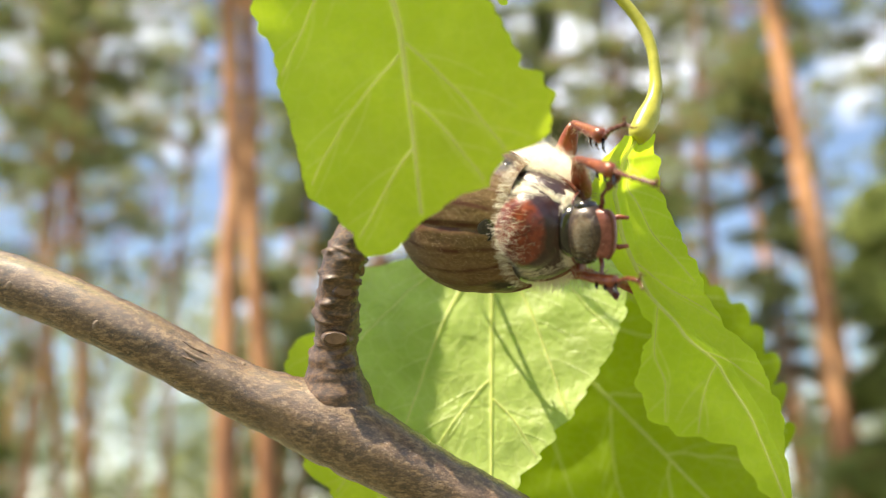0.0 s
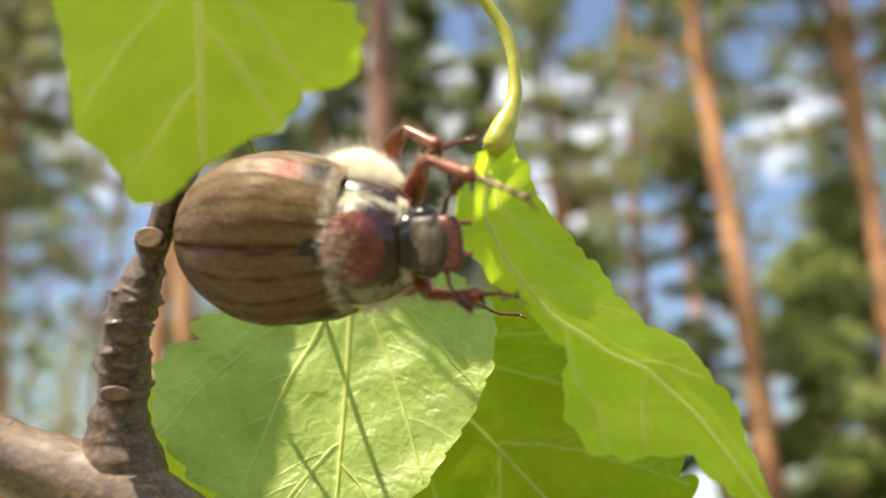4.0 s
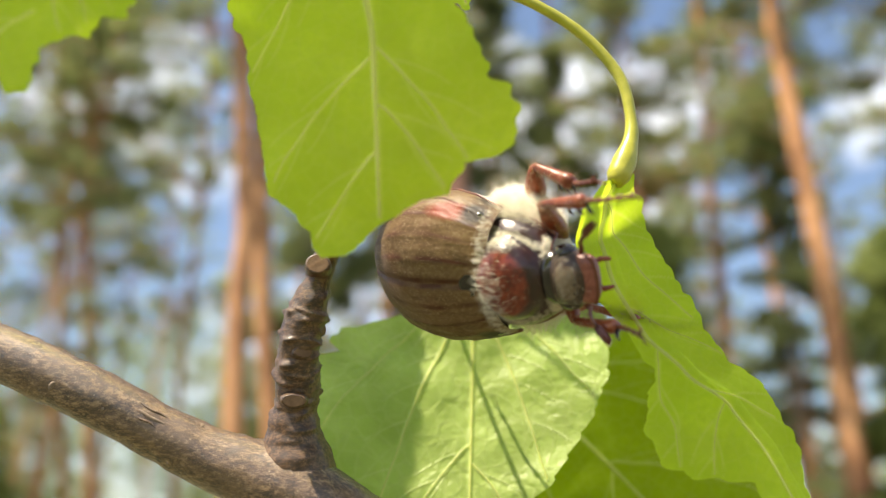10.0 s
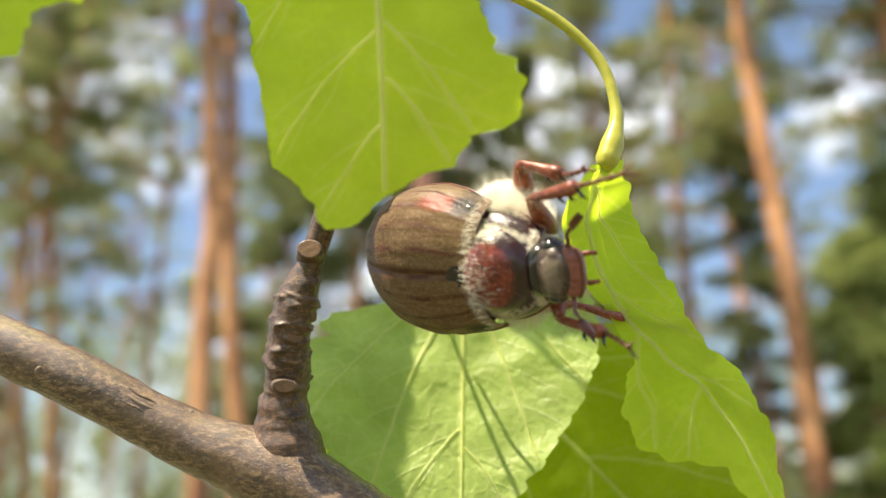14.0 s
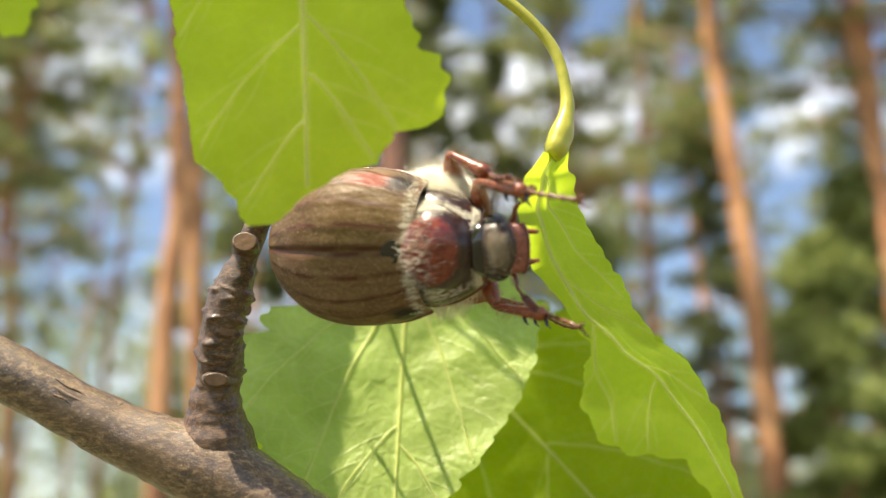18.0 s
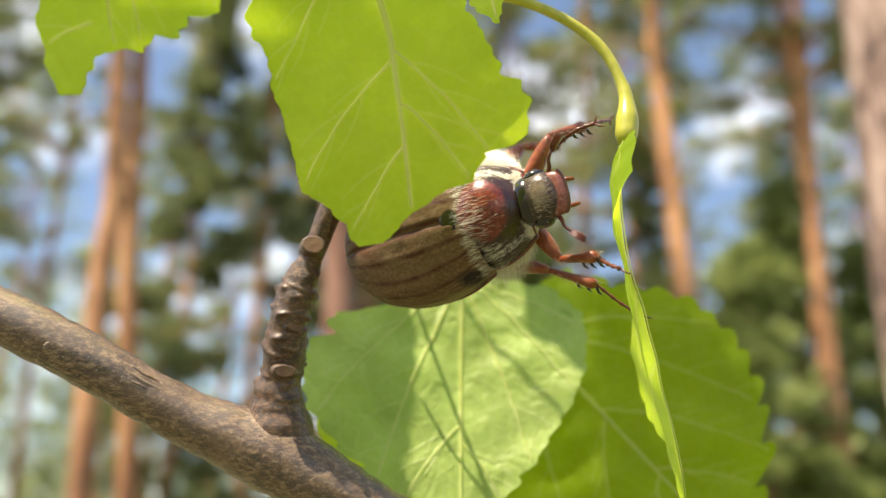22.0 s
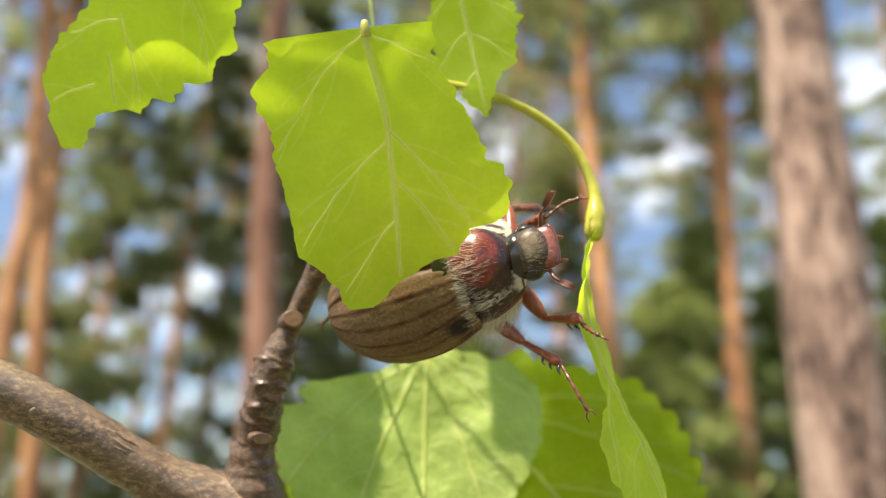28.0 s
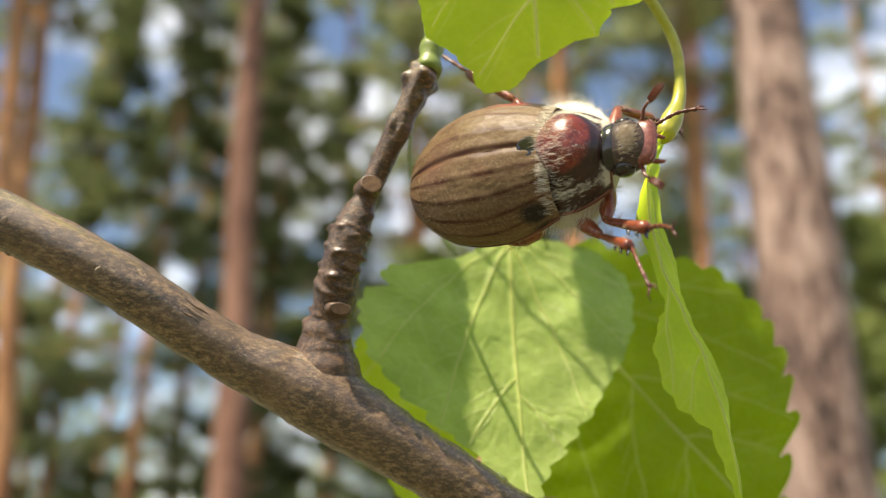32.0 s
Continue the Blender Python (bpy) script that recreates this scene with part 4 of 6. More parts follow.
for sign in (1, -1):
    part("eye", ellipsoid((4.2, sign * 2.35, 0.35), (1.15, 0.75, 1.15)), BLACK, head, "glossy black eye")
    antenna = part("antenna", tube(spline([Vector(p) * MM for p in ((5.5, sign * 2.0, 0.1), (6.1, sign * 2.8, 0.6), (6.3, sign * 3.5, 1.0), (6.9, sign * 4.2, 1.2))], 4), [0.00026 - 0.00001 * k for k in range(13)], 8, 0.1), DARK_LEG, head)
    club = Vector((0.72, sign * 0.66, 0.22))
    for k in range(4):
        v, f = ellipsoid((0, 0, 0), (1.15 - 0.06 * k, 0.11, 0.36), 12, 12)
        turn = club.to_track_quat("X", "Z").to_matrix()
        part("lamella", ([tuple(turn @ (Vector(p) + Vector((0, (k - 1.5) * 0.00017, 0))) + (Vector((6.9, sign * 4.2, 1.2)) + club * 1.0) * MM) for p in v], f), DARK_LEG, antenna)
    part("shoulder_callus", ellipsoid((-4.8, sign * 5.50, 0.80), (1.5, 0.85, 0.75)), BLACK, beetle, "black shining shoulder bump")
    part("palp", tube([Vector(p) * MM for p in ((5.9, sign * 1.1, -0.7), (7.0, sign * 1.4, -0.9), (7.7, sign * 1.3, -1.4))], [0.00022, 0.00026, 0.00018], 7), LEG, head)


def fur(name, count, where, length, mat, seed, lay=0.55, width=0.05, parent=None, label=""):
    """Tapered hairs: where(rng) gives root, outward way and the way it is combed, in millimetres."""
    rng = random.Random(seed)
    verts, faces = [], []
    for _ in range(count):
        root, out, comb = where(rng)
        root, out, comb = Vector(root), Vector(out).normalized(), Vector(comb).normalized()
        d = (out * (1 - lay) + comb * lay + Vector((rng.gauss(0, 0.18), rng.gauss(0, 0.18), rng.gauss(0, 0.18)))).normalized()
        side = d.cross(Vector((rng.gauss(0, 1), rng.gauss(0, 1), rng.gauss(0, 1)))).normalized() * width
        l = length * rng.uniform(0.55, 1.2)
        mid = root + d * l * 0.55 + comb * l * 0.06
        tip = root + d * l + comb * l * 0.18
        o = len(verts)
        third = d.cross(side)
        verts += [tuple((root + side) * MM), tuple((root - side * 0.5 + third * 0.87) * MM), tuple((root - side * 0.5 - third * 0.87) * MM),
                  tuple((mid + side * 0.7) * MM), tuple((mid - side * 0.35 + third * 0.6) * MM), tuple((mid - side * 0.35 - third * 0.6) * MM), tuple(tip * MM)]
        faces += [(o, o + 1, o + 4, o + 3), (o + 1, o + 2, o + 5, o + 4), (o + 2, o, o + 3, o + 5), (o + 3, o + 4, o + 6), (o + 4, o + 5, o + 6), (o + 5, o + 3, o + 6)]
    return tagged(part(name, (verts, faces), mat, parent or beetle, label), kind="stuff")


def leg(name, hip, knee, ankle, toe, thick):
    """A leg that turns about its hip."""
    root = Vector(hip) * MM
    hip, knee, ankle, toe = (Vector(p) * MM - root for p in (hip, knee, ankle, toe))
    femur = part("leg", tube(spline([hip, hip.lerp(knee, 0.5), knee], 5), [thick * MM * k for k in (0.7, 1.0, 1.2, 1.3, 1.35, 1.3, 1.2, 1.1, 0.95, 0.8, 0.55)], 12, 0.06), LEG, beetle, name)
    femur.location = root
    tibia = part("tibia", tube(spline([knee, knee.lerp(ankle, 0.5), ankle], 5), [thick * MM * k for k in (0.45, 0.55, 0.6, 0.62, 0.66, 0.7, 0.74, 0.8, 0.9, 0.95, 0.6)], 10, 0.10), LEG, femur)
    way = (ankle - knee).normalized()
    out = way.cross(Vector((0, 0, 1))).normalized()
    for k, f in enumerate((0.55, 0.75, 0.97)):
        p = knee.lerp(ankle, f)
        part("spur", tube([p, p + out * thick * MM * 1.3 + way * 0.0005, p + out * thick * MM * 1.7 + way * 0.0010], [0.00022, 0.00015, 0.00003], 6), BLACK, femur)
    pts = spline([ankle, ankle.lerp(toe, 0.5) + Vector((0, 0, 0.0004)), toe], 10)
    part("tarsus", tube(pts, [thick * MM * (0.24 + 0.14 * (i % 4 == 3)) for i in range(len(pts))], 8), DARK_LEG, femur)
    d = (toe - ankle).normalized()
    s = d.orthogonal().normalized() * 0.0006
    for q in (1, -1):
        part("claw", tube([toe, toe + d * 0.0004 + s * q, toe + d * 0.001 + s * q * 1.1 + Vector((0, 0, -0.0003))], [0.00012, 0.0001, 0.00003], 6), DARK_LEG, femur)

    def on_leg(rng):
        f = rng.random()
        p = (hip.lerp(knee, f * 2) if f < 0.5 else knee.lerp(ankle, f * 2 - 1)) / MM
        o = Vector((rng.gauss(0, 1), rng.gauss(0, 1), rng.gauss(0, 1))).normalized()
        return p + o * thick * 0.7, o, way
    fur("leg_hair", 240, on_leg, 1.25, BROWN_HAIR, int(thick * 100), 0.35, 0.022, parent=femur)
    return femur


FRONT_LEFT = leg("red-brown front leg", (1.5, 2.4, -3.9), (3.6, 6.8, -0.2), (9.8, 7.8, -0.2), (15.2, 8.7, -0.6), 0.72)
FRONT_RIGHT = leg("red-brown front leg", (1.1, -1.6, -4.0), (3.6, -6.0, -3.8), (8.9, -6.4, -2.5), (12.9, -7.8, 0.7), 0.72)
MIDDLE_LEFT = leg("red-brown middle leg", (-1.6, 5.4, -4.5), (0.5, 9.6, -4.0), (5.3, 8.0, -3.9), (9.6, 8.7, -2.6), 0.78)
MIDDLE_RIGHT = leg("red-brown middle leg", (-2.2, -5.0, -3.6), (1.1, -7.9, -4.0), (5.3, -11.1, -2.8), (7.9, -16.4, -2.7), 0.62)
HIND_LEFT = leg("red-brown hind leg", (-6.5, 4.6, -4.6), (-9.5, 10.2, -3.2), (-16.0, 15.6, -3.4), (-21.5, 20.2, -3.6), 0.8)
leg("red-brown hind leg", (-6.5, -4.4, -4.8), (-9.5, -5.8, -6.6), (-14.5, -4.0, -7.0), (-18.0, -2.0, -7.4), 0.95)


LEFT_LOW = pronotum(0.5, 0.1)[1] > 0   # the left flank keeps more of its down


def on_pronotum_edge(rng):
    s, a = rng.choice([(rng.uniform(0.0, 0.04), rng.uniform(0.03, 0.97)), (rng.uniform(0.0, 0.03), rng.uniform(0.2, 0.8)), (rng.uniform(0.0, 0.03), rng.uniform(0.2, 0.8)), (rng.uniform(0.95, 1.0), rng.uniform(0.1, 0.9))])
    p = Vector(pronotum(s, a)) / MM
    return p, Vector((0, p.y, p.z + 2)), Vector((-1, 0.3 * math.copysign(1, p.y), 0.2))


def on_pronotum_flank(rng):
    s, pick = rng.uniform(0.02, 1), rng.random()
    a = rng.gauss(0.24, 0.021) if pick < 0.76 else rng.uniform(0.06, 0.18) if pick < 0.78 else rng.gauss(0.80, 0.03)
    a = a if LEFT_LOW else 1 - a
    p = Vector(pronotum(s, a)) / MM
    return p, Vector((0, p.y, p.z + 2)), Vector((-1, 0.2 * math.copysign(1, p.y), 0.1))


def on_pronotum(rng):
    s, a = rng.uniform(0.05, 0.95), min(0.95, max(0.05, rng.gauss(0.52, 0.13)))
    p = Vector(pronotum(s, a)) / MM
    return p, Vector((0, p.y, p.z + 2)), Vector((-1, 0, 0.1))


def on_flank(rng):
    sign = 1 if rng.random() < 0.93 else -1
    x = rng.uniform(-7.2, 1.6)
    a = rng.uniform(-0.8, 0.75)
    w = math.sqrt(max(0.05, 1 - ((x + 2.6) / 5.2) ** 2))
    return (x, sign * 6.1 * w * math.cos(a), -3.0 + 3.6 * w * math.sin(a)), (0.1, sign * math.cos(a), math.sin(a)), (-0.5, sign * 0.6, 0.3)


def on_head(rng):
    a, b = rng.gauss(0.15, 0.3), rng.gauss(0, 0.32)
    p = (4.4 + 1.7 * a, 2.3 * b, 0.3 + 2.05 * math.sqrt(max(0.1, 1 - 0.45 * a * a - 0.6 * b * b)))
    return p, (0.2, b, 1.0), (1, 0, 0.05)


def on_elytra(rng):
    sign = rng.choice((1, -1))
    p = Vector(wing_case(sign)(rng.uniform(0.0, 0.9) ** 1.5, rng.uniform(0.05, 0.9))) / MM
    return p, Vector((0, p.y, p.z + 3)), Vector((-1, 0, 0))


def on_elytra_root(rng):
    sign = rng.choice((1, -1))
    p = Vector(wing_case(sign)(rng.uniform(0.0, 0.05), rng.uniform(0.2, 0.85))) / MM
    return p, Vector((0.3, p.y * 0.2, 4)), Vector((-1, 0, 0))


fur("pronotum_down", 2300, on_pronotum_flank, 0.55, HAIR, 8, 0.93, 0.02, label="flat pale down on the flanks of the pronotum")
fur("pronotum_fringe", 7500, on_pronotum_edge, 0.75, HAIR, 1, 0.76, 0.016, label="cream woolly fringe of the pronotum")
def on_pronotum_rear(rng):
    a = min(0.9, max(0.1, rng.gauss(0.5, 0.17)))
    p = Vector(pronotum(rng.uniform(0.0, 0.02), a)) / MM
    return p, Vector((-0.3, p.y * 0.1, 2)), Vector((-1, 0, 0.1))


fur("pronotum_collar", 2200, on_pronotum_rear, 0.95, HAIR, 9, 0.93, 0.014, label="dense cream collar behind the pronotum")
fur("pronotum_hair", 820, on_pronotum, 0.85, HAIR, 2, 0.88, 0.0105, label="sparse pale hair")
fur("flank_wool", 13000, on_flank, 1.6, HAIR, 3, 0.32, 0.015, label="cream wool along the body")
fur("flank_bristles", 900, on_flank, 2.7, HAIR, 13, 0.30, 0.010, label="long pale hairs standing out of the wool")
fur("head_hair", 900, on_head, 0.6, BROWN_HAIR, 4, 0.82, 0.018, parent=head, label="brownish hair")
fur("brow_hair", 560, on_head, 0.5, HAIR, 14, 0.84, 0.016, parent=head, label="scattered pale hair")
fur("elytra_down", 4500, on_elytra, 0.24, BROWN_HAIR, 5, 0.94, 0.007, label="fine pale down on the wing cases")
fur("elytra_fringe", 1200, on_elytra_root, 0.7, HAIR, 6, 0.82, 0.013, label="pale hair at the root of the wing cases")

# ---- the wood ----
ground = part("ground", dome(60, 60, lambda s, a: ((s - 0.5) * 400, (a - 0.5) * 400 + 60, 0.25 * noise.noise((s * 40, a * 40, 0)))), GROUND)
tagged(ground, "brown and mossy floor of the pine wood", "ground", kind="structure")
TRUNKS = [
    (-2.99, 11.62, -0.046, -0.013, 0.34),  # A1
    (-2.49, 12.26, -0.086, -0.021, 0.30),  # A2
    (0.20, 8.99, -0.042, 0.000, 0.36),  # mid
    (5.71, 12.78, -0.015, 0.007, 0.40),  # R
    (2.81, 3.62, 0.008, -0.006, 0.46),  # big
    (8.50, 13.53, 0.005, -0.003, 0.30),  # thin1
    (4.78, 19.43, -0.057, 0.012, 0.34),  # r1
    (5.74, 19.16, 0.032, -0.010, 0.34),  # r2
    (-8.27, 20.42, -0.122, -0.058, 0.20),  # l1
    (-8.06, 18.31, -0.121, -0.057, 0.20),  # l2
    (-9.09, 22.22, -0.133, -0.058, 0.22),  # l3
    (8.26, 13.71, 0.045, -0.028, 0.34),  # rr
]


def foliage(blobs, per_blob, size, seed, flat=0.6):
    """Many small leaf or needle cards scattered through blobs (x, y, z, radius)."""
    rng = np.random.default_rng(seed)
    verts, faces = [], []
    for bx, by, bz, r in blobs:
        n = int(per_blob * rng.uniform(0.7, 1.3))
        c = rng.normal(0, 0.45, (n, 3)) * np.array([r, r, r * flat]) + np.array([bx, by, bz])
        d = rng.normal(0, 1, (n, 3))
        d /= np.linalg.norm(d, axis=1)[:, None]
        e = np.cross(d, rng.normal(0, 1, (n, 3)))
        e /= np.linalg.norm(e, axis=1)[:, None]
        s = size * rng.uniform(0.6, 1.4, (n, 1))
        for k in range(n):
            o = len(verts)
            p, q, w = c[k], d[k] * s[k], e[k] * s[k] * 0.35
            verts += [tuple(p - q), tuple(p + w), tuple(p + q), tuple(p - w)]
            faces.append((o, o + 1, o + 2, o + 3))
    return verts, faces


def pine(base, lean, width, height, seed, bark, crown_from=0.5, spread=2.4, needles_mat=None, label="", count=34, per=55):
    rng = random.Random(seed)
    tree = thing("pine_tree", label or "tall pine with orange flaking bark and a thin crown", "tree", pose(base[0], base[1], -0.1), "pines")
    way = Vector((lean[0], lean[1], 1))
    pts, rad = [], []
    for i in range(25):
        h = height * i / 24
        wob = (0.14 * noise.noise((h * 0.25, seed, 0)) + 0.05 * noise.noise((h * 0.9, seed, 3))) * min(1, h / 3)
        pts.append(way * h + Vector((wob, wob * 0.6, 0)))
        rad.append(width / 2 * (1.25 - 0.25 * min(1, i / 2)) * (1 - 0.72 * (i / 24) ** 1.4))
    part("trunk", tube(pts, rad, 14, 0.10, seed), bark, tree)
    limbs, blobs = [], []
    for k in range(count):
        h = height * (crown_from + (0.99 - crown_from) * (k + rng.random()) / count)
        i = min(23, int(h / height * 24))
        p = pts[i].lerp(pts[i + 1], h / height * 24 - i)
        a = rng.uniform(0, 2 * math.pi)
        ext = spread * rng.uniform(0.45, 1.0) * (1.1 - 0.7 * max(0, (h / height - crown_from) / (1 - crown_from)) ** 1.5)
        tip = p + Vector((math.cos(a) * ext, math.sin(a) * ext, ext * rng.uniform(-0.15, 0.45)))
        limbs.append(tube(spline([p, p.lerp(tip, 0.5) + Vector((0, 0, 0.12)), tip], 3), [0.05, 0.045, 0.04, 0.034, 0.028, 0.022, 0.012], 6))
        for q in (0.45, 0.7, 0.95):
            m = p.lerp(tip, q)
            blobs.append((m.x + rng.gauss(0, 0.15), m.y + rng.gauss(0, 0.15), m.z + rng.gauss(0.1, 0.12), rng.uniform(0.28, 0.55)))
    for shape in limbs:
        part("limb", shape, bark, tree)
    part("crown", foliage(blobs, per, 0.11, seed), needles_mat or NEEDLES, tree, smooth=False)
    return tree


for i, (x, y, kx, ky, w) in enumerate(TRUNKS):
    near = math.hypot(x, y) < 6
    pine((x, y), (kx, ky), w, 21 if not near else 17, 100 + i, GREY_BARK if near else (DUSKY_BARK if i == 2 else PINE_BARK), 0.62 if near else 0.45, count=24 if near else 34,
         label="thick old pine trunk with grey-brown bark" if near else "")

rng = random.Random(77)
spots = [(21.0, 21.5), (25.5, 23.0), (24.0, 30.0), (18.5, 19.0)]
while len(spots) < 35:
    a, d = rng.uniform(-42, 37), rng.uniform(17, 42)
    x, y = d * math.sin(radians(a)), d * math.cos(radians(a))
    if all(math.hypot(x - p, y - q) > 2.6 for p, q in spots):
        spots.append((x, y))
for i, (x, y) in enumerate(spots):
    pine((x, y), (rng.uniform(-0.03, 0.03), rng.uniform(-0.02, 0.02)), rng.uniform(0.22, 0.36) * (1 if x > -0.3 * y else 0.6), rng.uniform(17, 24), 300 + i, PINE_BARK, rng.uniform(0.25, 0.5), count=34, per=50 if x > -0.3 * y else 28,
         label="slender pine farther back in the wood")


def spruce(x, y, height, spread, seed, mat, label, name="spruce_tree", per=60):
    rng = random.Random(seed)
    tree = thing(name, label, "tree", pose(x, y, -0.1), "young trees")
    part("trunk", tube([(0, 0, height * k / 8) for k in range(9)], [0.14 * (1 - k / 8.6) for k in range(9)], 8, 0.05, seed), PINE_BARK, tree)
    limbs, blobs = [], []
    for k in range(60):
        f = (k + rng.random()) / 60
        h, a = height * (0.05 + 0.94 * f), rng.uniform(0, 6.283)
        ext = spread * (1 - f) ** 0.8 * rng.uniform(0.6, 1.1) + 0.1
        tip = Vector((math.cos(a) * ext, math.sin(a) * ext, h - 0.18 * ext))
        limbs.append(tube([(0, 0, h), tuple(tip)], [0.03, 0.01], 5))
        for q in (0.4, 0.7, 1.0):
            blobs.append((tip.x * q, tip.y * q, h + (tip.z - h) * q, rng.uniform(0.25, 0.5)))
    for shape in limbs:
        part("limb", shape, PINE_BARK, tree)
    part("crown", foliage(blobs, per, 0.12, seed, 0.5), mat, tree, smooth=False)
    return tree


for i, (x, y, h, s) in enumerate([(0.6, 15.5, 14, 2.0), (-1.4, 15.0, 16, 2.6), (2.4, 20, 15, 2.2), (7.5, 19, 13, 2.0), (-2.9, 16.5, 14, 2.0)]):
    spruce(x, y, h, s, 500 + i, SPRUCE, "dark dense spruce among the pines")
for i, (x, y, h, s) in enumerate([(6.6, 12.5, 6.5, 1.6), (8.5, 14.5, 8.5, 1.8), (-10.5, 18, 5, 1.5), (3.2, 13.5, 7, 1.6), (11, 16, 8, 2.0), (12.4, 13.6, 9, 2.0)]):
    spruce(x, y, h, s, 600 + i, BROADLEAF, "light green young tree in the undergrowth", "young_tree")
far_blobs = [(d * math.sin(a), d * math.cos(a), z, rng.uniform(1.0, 2.6)) for d, a, z in ((rng.uniform(42, 60), radians(rng.uniform(-44, 52)), rng.uniform(0.5, 1) ** 1.5 * rng.uniform(2, 20)) for _ in range(300))]
far_blobs += [(d * math.sin(a), d * math.cos(a), rng.uniform(0.3, 9.0), rng.uniform(1.1, 2.6)) for d, a in ((rng.uniform(38, 60), radians(rng.uniform(-42, 50))) for _ in range(190))]
far_blobs += [(d * math.sin(a), d * math.cos(a), rng.uniform(1.0, 13.0), rng.uniform(1.1, 2.6)) for d, a in ((rng.uniform(36, 58), radians(rng.uniform(-48, -10))) for _ in range(160))]
tagged(part("far_wood", foliage(far_blobs, 60, 0.28, 9, 0.8), NEEDLES, smooth=False), "distant hazy green of the pine wood", "woods", kind="stuff")

# ---- what moves ----
# legs: seconds, degrees about the hip
FRONT_RIGHT_TURNS = [(0, -54, -5, -8), (1, -40, -5, -4), (2, 8, -3, 3), (3, -15, -3, 3), (5.5, -40, -3, 3), (7, -46, -3, 3), (14, -39, 2, -10), (18, -23, 0, -6), (19, 23, -21, 34), (20, 44, -13, 39), (21, 37, -17, 22), (22, 9, -14, -4), (24, 36, 2, -24), (26, 15, -34, 43), (26.5, 15, -34, 43), (29, 19, -19, -37), (30, -30, -3, -35), (32, -16, -5, -24)]
MIDDLE_RIGHT_TURNS = [(0, 60, 0, 10), (18.6, 60, 0, 10), (19.4, 10, -30, 30), (20, -21, -41, 41), (20.6, 20, 0, 20), (22.4, 30, 0, 0), (23, 15, -2, -15), (24, 12, 10, -15), (26, 11, 14, 7), (29, -22, -6, -11), (30, -30, 2, -9), (32, -20, -8, 0)]
FRONT_LEFT_TURNS = [(0, -3, -28, -18), (2, -18, -36, -30), (7, -6, -27, -12), (14, 3, -13, 3), (18, 8, -27, -20), (19, 10, 38, -35), (20, 29, 32, -5), (21, 31, 48, -15), (22, -1, 66, 4), (23.5, -40, 60, 10), (26, -40, 60, 10), (32, -40, 60, 10)]
MIDDLE_LEFT_TURNS = [(0, -11, -19, 5), (2, -23, -20, -5), (7, -6, -19, -2), (14, 16, -11, 6), (18, 30, -29, -7), (19, 35, -2, -20), (20, -10, 14, -15), (21, -44, 7, -18), (22.2, -60, 0, -5), (23.5, -80, 0, 0), (32, -85, 0, 0)]
HIND_LEFT_TURNS = [(0, -40, 0, 65), (26.5, -40, 0, 65), (28.5, -20, 0, 40), (30, 0, 0, 10), (32, 0, 0, 0)]
